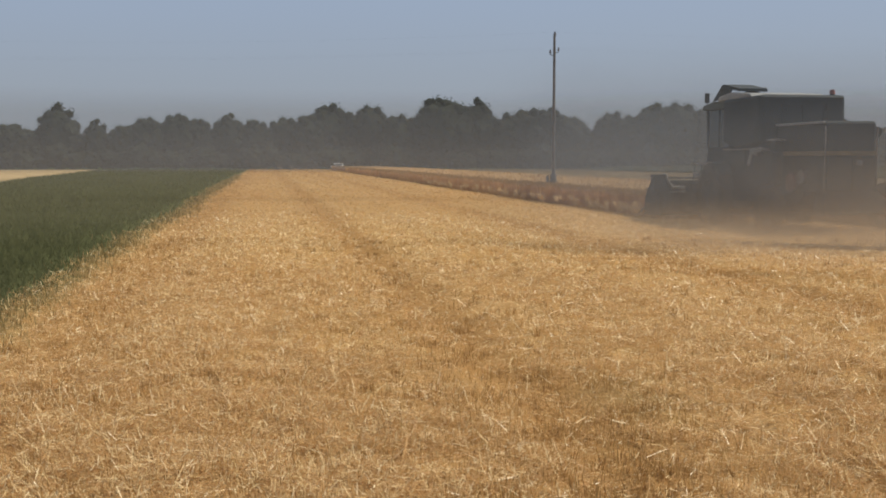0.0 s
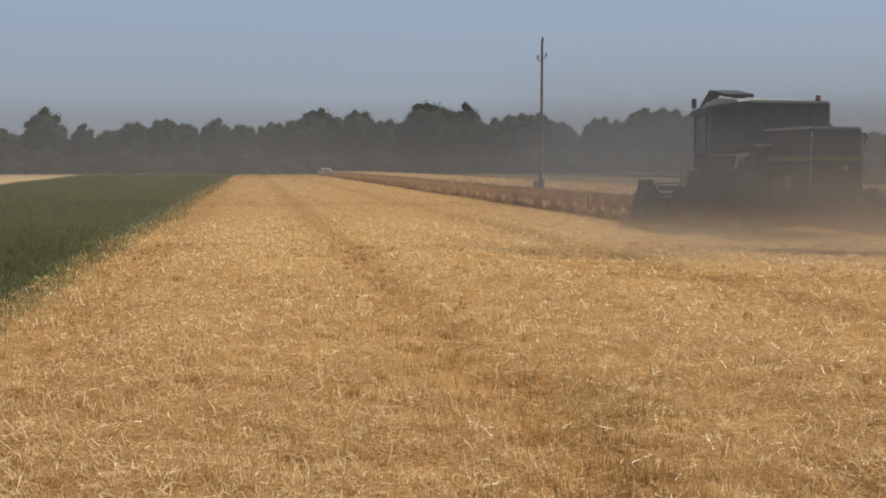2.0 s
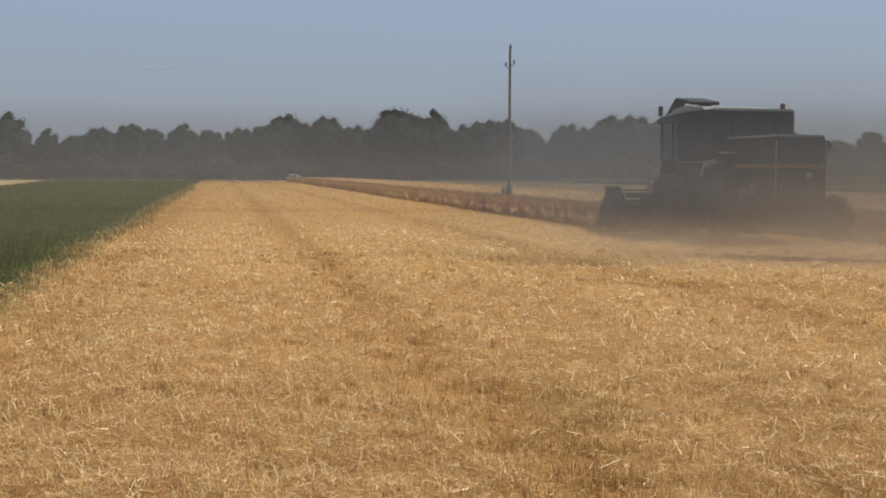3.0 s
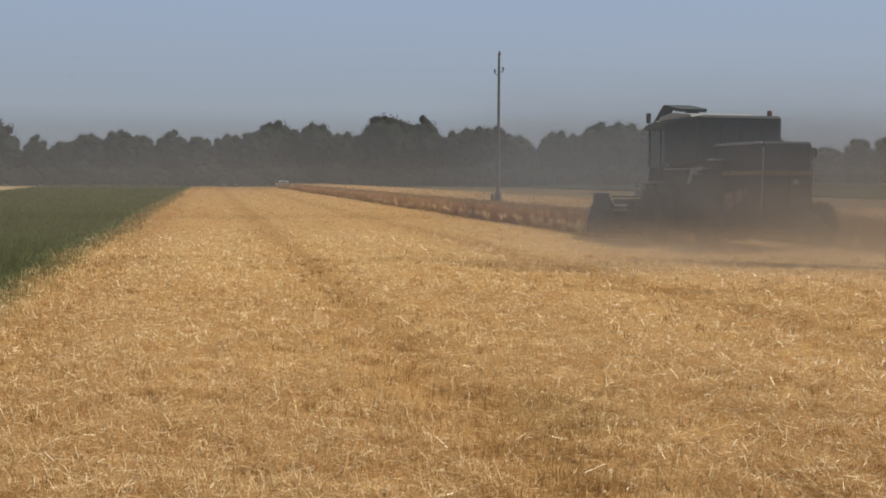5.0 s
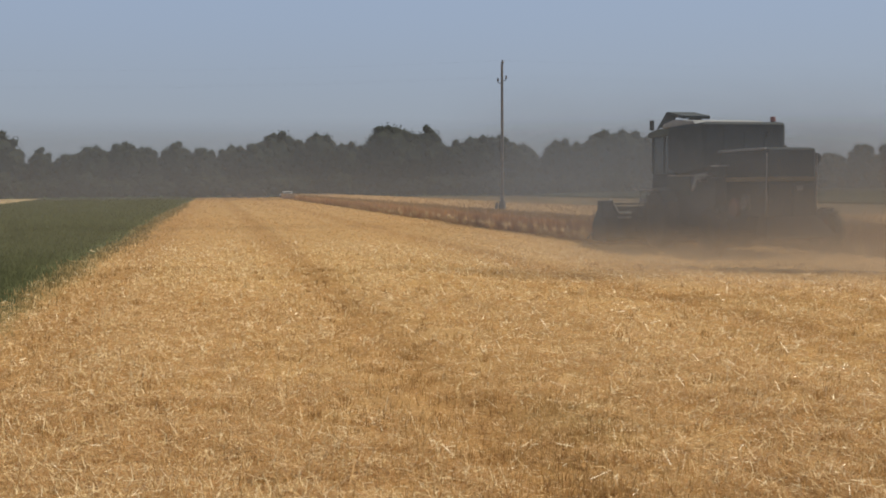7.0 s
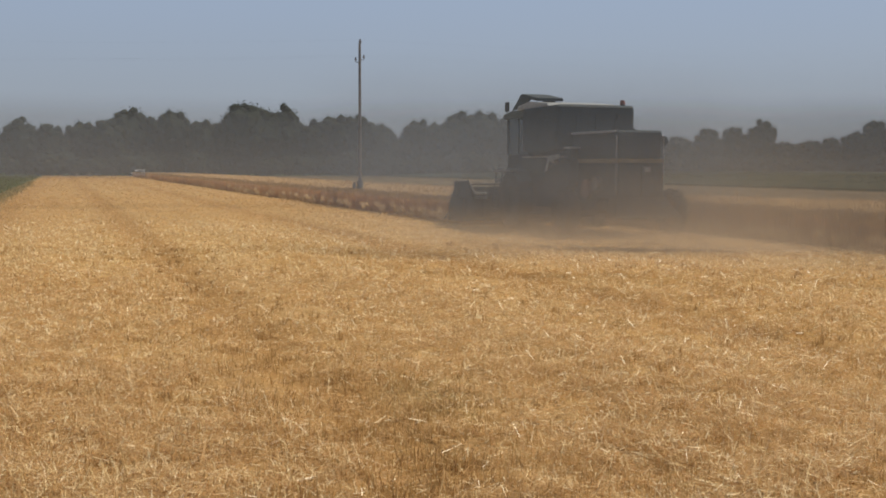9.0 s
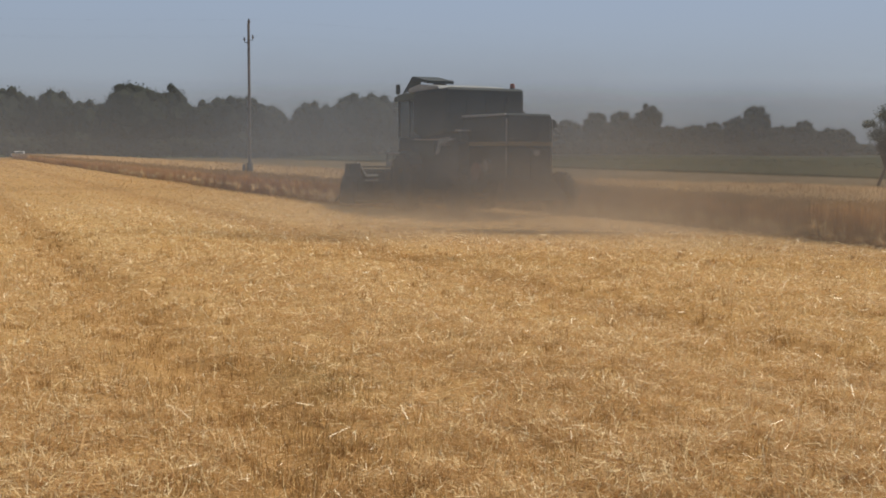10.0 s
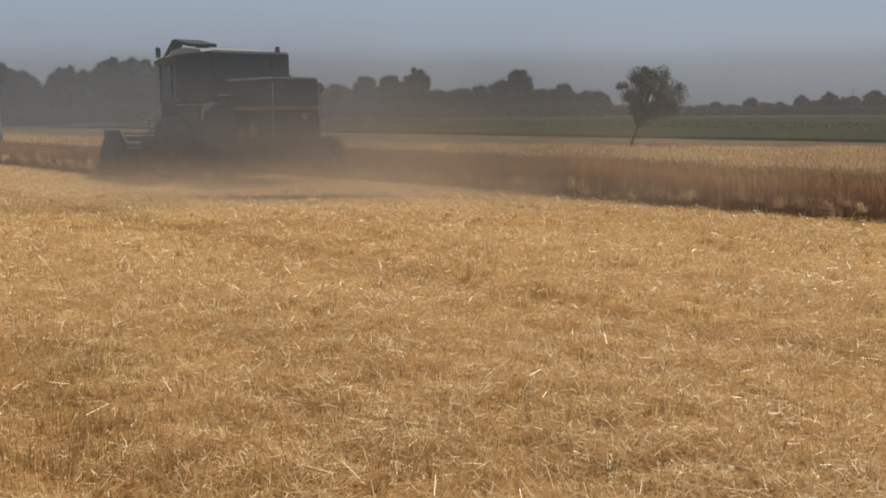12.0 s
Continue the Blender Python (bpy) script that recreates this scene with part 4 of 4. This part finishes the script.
# sheets that put the haze of distance into their grey colour
HAZE = (0.148, 0.153, 0.160)
far_haze("field_haze", 150.0, 198.0, 20.0, veil_material("far_field_haze", HAZE, 0.37, (0.0, 0.5), (8.0, 14.0), None, 0.03), "see-through grey haze sheet before the woods")
far_haze("field_haze", 44.0, 55.0, 8.5, veil_material("mid_field_haze", (0.158, 0.154, 0.152), 0.24, (0.0, 1.6), (2.2, 5.0), None, 0.05), "see-through grey haze sheet over the far fields")
far_haze("field_haze", 21.0, 24.0, 2.7, veil_material("low_field_haze", (0.240, 0.203, 0.168), 0.15, (0.0, 0.9), (1.3, 2.6), None, 0.08), "see-through pale haze sheet low over the field")
MACHINE_HAZE = (0.146, 0.153, 0.166)
SOIL = (0.235, 0.185, 0.137)
CHAFF = (0.53, 0.39, 0.265)
# first veil: thin dust plus blue-grey haze painted over the dark machine
billow("harvester_dust", pose(7.9, 17.8, 0.02, 0, 0, -24), 11.0, 4.6, 0.8, 0.95, veil_material("thin_harvester_dust_haze", MACHINE_HAZE, 0.42, (0.1, 1.3), (1.8, 4.4), (5.4, 2.6), 0.5), "thin dust with painted blue-grey haze before the harvester")
billow("harvester_dust", pose(9.8, 19.1, 0.02, 0, 0, -26), 9.0, 2.2, 0.4, 1.0, veil_material("soil_dust", SOIL, 0.38, (0.0, 0.3), (0.4, 2.0), (4.4, 1.8), 0.8), "brown soil dust swirling along the harvester")
billow("trailing_dust", pose(13.0, 17.1, 0.02, 0, 0, -36), 14.0, 1.9, 0.5, 0.6, veil_material("chaff_dust", CHAFF, 0.50, (0.0, 0.12), (0.5, 1.8), (6.8, 1.5), 0.45), "pale chaff dust boiling up behind the harvester")
billow("trailing_dust", pose(9.2, 13.4, 0.02, 0, 0, -34), 18.0, 1.2, 0.6, 0.8, veil_material("near_chaff_dust", CHAFF, 0.40, (0.0, 0.5), (0.5, 1.15), (8.8, 3.0), 0.4), "thin chaff dust low over the fresh stubble")
billow("rising_dust", pose(14.2, 18.2, 0.02, 0, 0, -38), 11.0, 4.6, 0.6, 0.5, veil_material("rising_chaff_dust", (0.31, 0.265, 0.22), 0.33, (0.0, 0.8), (1.2, 4.5), (5.4, 1.0), 0.4), "pale dust rising over the cut swath")
# drifting dust, with painted brown haze that softens the wheat's dark face
billow("drifting_dust_haze", pose(11.7, 10.9, 0.02, 0, 0, -58), 26.0, 3.0, 0.4, 0.6, veil_material("drifting_field_dust_haze", (0.30, 0.234, 0.168), 0.38, (0.0, 0.5), (0.8, 2.9), (12.6, 7.0), 0.35), "thin brown dust and painted haze along the standing wheat")


# trees
def tree_parts(seed, height, spread, low, leaves, size, blobs, lean, solid):
    """Trunk with limbs, and a crown of leaf clumps on and between the limbs."""
    rng = np.random.default_rng(seed)
    bm = bmesh.new()
    tips = []
    r0 = height * 0.022
    fork = height * low
    topx = lean * height
    rod(bm, (0, 0, -0.1), (topx * 0.15, 0, fork), r0, r0 * 0.7, 8)
    rod(bm, (topx * 0.15, 0, fork), (topx * 0.6, 0, height * 0.88), r0 * 0.7, r0 * 0.12, 6)
    # the crown: a lumpy dome of leaf clumps round the limbs
    mid, tall = (fork + height) / 2, (height - fork) / 2
    for i in range(blobs):
        u = (i + 0.5) / blobs
        up = 1 - 1.75 * u
        a = i * 2.4 + rng.uniform(-0.4, 0.4)
        flat = math.sqrt(max(0.0, 1 - up * up)) * (rng.uniform(0.78, 1.05) if solid else rng.uniform(0.45, 1.18))
        rad = spread * (rng.uniform(0.20, 0.36) if solid else rng.uniform(0.13, 0.27))
        tip = np.array([topx * (0.52 - 0.12 * up) + math.cos(a) * flat * (spread - rad * 0.7), math.sin(a) * flat * (spread - rad * 0.7), mid + up * (tall - rad * 0.7) * (rng.uniform(0.85, 1.06) if solid else rng.uniform(0.6, 1.12))])
        start = (topx * 0.15, 0, fork * rng.uniform(0.9, 1.3)) if lean else (0, 0, max(fork * 0.8, tip[2] - flat * spread * 0.8))
        rod(bm, start, tuple(tip * 0.92 + np.array(start) * 0.08), r0 * 0.28, r0 * 0.06, 4)
        tips.append((tip, rad))
    # solid blobs that close the crown, coloured as its shaded inside
    core = bmesh.new()
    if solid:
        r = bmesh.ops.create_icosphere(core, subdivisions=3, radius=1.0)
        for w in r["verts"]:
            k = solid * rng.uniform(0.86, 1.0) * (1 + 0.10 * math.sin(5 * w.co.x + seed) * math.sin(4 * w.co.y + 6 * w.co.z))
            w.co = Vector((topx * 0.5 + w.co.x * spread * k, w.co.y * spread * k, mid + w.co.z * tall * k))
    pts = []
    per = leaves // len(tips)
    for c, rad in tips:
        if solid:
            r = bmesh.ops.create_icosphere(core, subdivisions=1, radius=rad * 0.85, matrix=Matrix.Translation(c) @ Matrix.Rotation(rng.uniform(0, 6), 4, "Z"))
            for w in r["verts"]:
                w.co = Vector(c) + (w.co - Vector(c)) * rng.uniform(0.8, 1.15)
        d = rng.normal(0, 1, (per, 3))
        d /= np.linalg.norm(d, axis=1)[:, None]
        rr = rad * rng.random(per) ** (0.25 if solid else 0.4) * rng.uniform(0.8, 1.42, per)
        pts.append(c + d * rr[:, None] * [1, 1, 0.9])
    p = np.concatenate(pts)
    n = len(p)
    a = rng.normal(0, 1, (n, 3))
    a /= np.linalg.norm(a, axis=1)[:, None]
    b = np.cross(a, rng.normal(0, 1, (n, 3)))
    b /= np.linalg.norm(b, axis=1)[:, None]
    s = (size * rng.uniform(0.6, 1.3, n))[:, None]
    v = np.stack([p - a * s, p + b * s * 0.7, p + a * s - b * s * 0.3], 1).reshape(-1, 3)
    f = np.arange(n * 3).reshape(-1, 3)
    return bm, core, v, f


def make_tree(name, seed, height, spread, low, leaves, size, label, blobs=18, lean=0.0, solid=0.82, leaf=None):
    hold = new(name, None)
    bm, core, v, f = tree_parts(seed, height, spread, low, leaves, size, blobs, lean, solid)
    part("trunk", bm, BARK, hold)
    crown = mesh_object("crown", v, f, leaf or LEAF, hold)
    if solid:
        part("shaded_crown_fill", core, CROWN, crown, "solid crown fill with shade painted into its dark green")
    else:
        core.free()
    tagged(hold, label, "tree" if "tree" in name else "shrub")
    return hold


def at_bearing(deg, dist):
    return dist * math.sin(radians(deg)), dist * math.cos(radians(deg))


# woods behind the fields: bearing in degrees from the row direction, height in metres
WOOD_LEFT = [(-12.2, 7.5), (-10.1, 11.2), (-8.3, 8.6), (-7.1, 7.6), (-5.8, 9.5), (-4.4, 10.0), (-3.3, 9.3), (-1.7, 9.6), (-0.4, 8.8), (1.2, 9.9), (2.3, 9.7), (3.4, 12.1), (4.5, 10.5), (5.5, 12.1), (6.9, 10.0), (8.1, 10.0)]
WOOD_MIDDLE = [(9.3, 13.5), (10.3, 11.8), (11.2, 12.6), (12.7, 10.0), (13.7, 11.3), (14.9, 11.5), (16.1, 9.9), (18.1, 10.6), (19.3, 9.9), (20.4, 11.9), (21.5, 12.4), (22.9, 10.8), (24.2, 10.5), (25.2, 9.0), (26.0, 9.1)]
WOOD_RIGHT = [(26.8, 9.1), (28.2, 7.4), (29.4, 8.0), (30.6, 8.0), (31.7, 8.2), (33.2, 9.3), (34.4, 9.6), (35.8, 10.7), (36.9, 6.9), (38.2, 7.3), (39.1, 7.6), (40.3, 8.9), (41.1, 10.6), (42.3, 6.8), (43.5, 7.9), (44.7, 6.7), (45.4, 5.9)]
WOOD_FAR = [(50.4, 5.0), (51.2, 6.5), (52.9, 7.6), (54.3, 5.9), (55.3, 8.2), (56.6, 9.1), (57.7, 8.0), (58.7, 10.0), (60.3, 9.0)]


def woods():
    rng = random.Random(5)
    label = "dense dark green broadleaf tree in a hazy wood edge"
    kinds = [make_tree("tree", 60 + k, 10.0, 3.3 + 0.25 * (k % 3), 0.10, 2400, 0.17, label, 30) for k in range(6)]
    shrub_label = "dark leafy shrub at the foot of the wood"
    shrubs = [make_tree("shrub", 80 + k, 5.0, 2.6, 0.03, 900, 0.17, shrub_label, 16) for k in range(3)]
    first = set()

    def put(pool, deg, dist, height, base, wide=1.0, tag="trees of the wood"):
        src = rng.choice(pool)
        x, y = at_bearing(deg, dist)
        s = height / base
        m = pose(x, y, -0.11 * height if base < 6 else 0, 0, 0, rng.uniform(0, 360))
        if src.name not in first:
            first.add(src.name)
            ob = src
        else:
            ob = copy_thing(src, m)
        ob.scale = (s * wide, s * wide, s)
        ob.matrix_basis = m @ Matrix.Diagonal((s * wide, s * wide, s, 1))
        tagged(ob, group=tag)

    for rows_, dist in ((WOOD_LEFT, 205), (WOOD_MIDDLE, 205), (WOOD_RIGHT, 225)):
        for deg, h in rows_:
            put(kinds, deg, dist + rng.uniform(-3, 3), h * 1.04, 10.0, rng.uniform(0.85, 1.1))
    deg = -15.0
    while deg < 45.5:
        d = 200 if deg < 26 else 219
        put(shrubs, deg, d + rng.uniform(-2, 2), rng.uniform(3.6, 5.4), 5.0, rng.uniform(1.0, 1.3), "shrubs of the wood edge")
        put(kinds, deg + 0.3, d + 17 + rng.uniform(-2, 4), rng.uniform(6.6, 8.6) if deg < 26 else rng.uniform(6.0, 7.3), 10.0, 1.6)
        deg += 0.8
    for deg, h in WOOD_FAR:
        put(kinds, deg, 420 + rng.uniform(-6, 6), h, 10.0, 1.25, "trees of the far wood")
        put(kinds, deg + 0.7, 425, h * 0.8, 10.0, 1.5, "trees of the far wood")
    deg = 45.0
    while deg < 62:
        put(shrubs, deg, 412, rng.uniform(4.6, 5.8), 5.0, 1.7, "shrubs of the far wood edge")
        deg += 0.5


woods()
lone = make_tree("field_tree", 92, 4.35, 1.75, 0.2, 15000, 0.06, "small lone leafy tree standing between the fields", 64, 0.52, 0.0, LIGHT_LEAF)
lone.matrix_basis = pose(*at_bearing(47.1, 60), 0, 0, 0, -47)


# the pole line
def pole(x, y):
    top = new("utility_pole", None)
    top.matrix_basis = pose(x, y, 0, 0, 0, 6)
    tagged(top, "slim grey wooden utility pole standing in the wheat", "utility pole", "pole line")
    part("shaft", made(rod, (0, 0, 0), (0, 0, 7.32), 0.085, 0.055, 14), POLE, top)
    part("base_collar", made(rod, (0, 0, 0), (0, 0, 1.05), 0.18, 0.15, 12), POLE, top, "thick dark pole base")
    part("stay_stub", made(box, -0.34, -0.22, -0.06, 0.06, 0, 0.98, 0.01), POLE, top)
    for xx, z in ((-0.20, 6.46), (0.20, 6.58)):
        arm = part("insulator_bracket", rods([((0, 0, z - 0.04), (xx, 0, z)), ((xx, 0, z), (xx, 0, z + 0.08))], 0.016), WIRE, top)
        part("insulator", made(rod, (xx, 0, z + 0.06), (xx, 0, z + 0.22), 0.04, 0.03, 10), CERAMIC, arm)
        part("insulator_skirt", made(rod, (xx, 0, z + 0.09), (xx, 0, z + 0.13), 0.062, 0.045, 10), CERAMIC, arm)
    ins = part("top_insulator", made(rod, (0.02, 0, 7.30), (0.02, 0, 7.50), 0.05, 0.04, 10), CERAMIC, top)
    part("insulator_skirt", made(rod, (0.02, 0, 7.36), (0.02, 0, 7.41), 0.08, 0.06, 10), CERAMIC, ins)
    return top


POLES = ((-26.0, 54.0), (13.1, 48.27), (78.0, 40.0))
for px, py in POLES:
    pole(px, py)
for dx, z in ((-0.20, 6.68), (0.20, 6.80), (0.02, 7.48)):
    cu = bpy.data.curves.new("overhead_wire", "CURVE")
    cu.dimensions, cu.bevel_depth, cu.bevel_resolution = "3D", 0.0007, 1
    sp = cu.splines.new("POLY")
    pts = []
    for (ax, ay), (bx, by) in zip(POLES, POLES[1:]):
        for i in range(17):
            u = i / 16
            pts.append((ax + (bx - ax) * u + dx * 0.1, ay + (by - ay) * u + dx, z - 0.5 * 4 * u * (1 - u), 1))
    sp.points.add(len(pts) - 1)
    for p, c in zip(sp.points, pts):
        p.co = c
    cu.materials.append(WIRE)
    tagged(new("overhead_wire", cu), "thin sagging overhead wire between the poles", "wire", "pole line")


def far_pylon(deg, dist, h):
    top = new("far_pole", None)
    top.matrix_basis = pose(*at_bearing(deg, dist), 0, 0, 0, -deg)
    tagged(top, "distant power pole with crossarms beyond the trees", "utility pole")
    part("shaft", made(rod, (0, 0, 0), (0, 0, h), 0.13, 0.08, 8), POLE, top)
    for z in (h - 0.6, h - 1.8):
        part("crossarm", made(box, -1.1, 1.1, -0.06, 0.06, z, z + 0.12, 0.02), POLE, top)


far_pylon(49.6, 400, 8.2)
far_pylon(57.7, 400, 10.0)


# vehicles at the end of the field
def trailer():
    tr = new("farm_trailer", None)
    tr.matrix_basis = pose(3.6, 189, 0, 0, 0, -80)
    tagged(tr, "low dark farm trailer beside a parked car", "trailer")
    part("bed", made(box, -1.0, 1.0, -1.9, 1.9, 0.75, 0.87, 0.02), BLACK, tr)
    for s in (-1, 1):
        part("side_board", made(box, s * 0.97, s * 1.02, -1.9, 1.9, 0.87, 1.35, 0.01), BODY_DARK, tr)
        part("end_board", made(box, -0.96, 0.96, s * 1.85, s * 1.9, 0.87, 1.35, 0.01), BODY_DARK, tr)
        wheel(tr, s * 0.8, -0.9, 0.4, 0.24, 12, METAL)
        wheel(tr, s * 0.8, 1.1, 0.4, 0.24, 12, METAL)


def car(place, paint, roof, label):
    top = new("car", None)
    top.matrix_basis = place
    tagged(top, label, "car")
    part("body", made(prism, [(-1.9, 0.35), (-1.9, 0.85), (-1.6, 0.92), (1.0, 0.90), (1.85, 0.75), (1.95, 0.35)], -0.8, 0.8, 0.06), paint, top)
    cab = part("cabin", made(prism, [(-1.6, 0.90), (-1.3, 1.36), (-1.1, 1.42), (0.1, 1.40), (0.85, 0.90)], -0.68, 0.68, 0.05), paint, top)
    part("roof", made(box, -0.64, 0.64, -1.2, 0.1, 1.41, 1.46, 0.015), roof, cab)
    part("rear_window", made(prism, [(-1.64, 0.94), (-1.36, 1.34), (-1.33, 1.34), (-1.61, 0.94)], -0.58, 0.58), BLACK, cab)
    part("windscreen", made(prism, [(0.87, 0.94), (0.20, 1.36), (0.17, 1.36), (0.84, 0.94)], -0.58, 0.58), BLACK, cab)
    for s in (-1, 1):
        part("side_window", made(prism, [(-1.4, 0.95), (-1.2, 1.32), (0.05, 1.32), (0.65, 0.95)], s * 0.685, s * 0.70), BLACK, cab)
        part("headlight", made(box, s * 0.6 - 0.14, s * 0.6 + 0.14, 1.86, 1.94, 0.60, 0.72, 0.02), METAL, top)
        wheel(top, s * 0.74, -1.25, 0.30, 0.18, 10, METAL)
        wheel(top, s * 0.74, 1.2, 0.30, 0.18, 10, METAL)


trailer()
car(pose(7.3, 188, 0, 0, 0, 82), BLACK, PALE, "small dark car with a pale roof at the field end")
car(pose(12.9, 194, 0, 0, 0, 8) @ Matrix.Diagonal((1.1, 1.0, 0.75, 1)), WHITE, WHITE, "small white car parked behind the wheat")
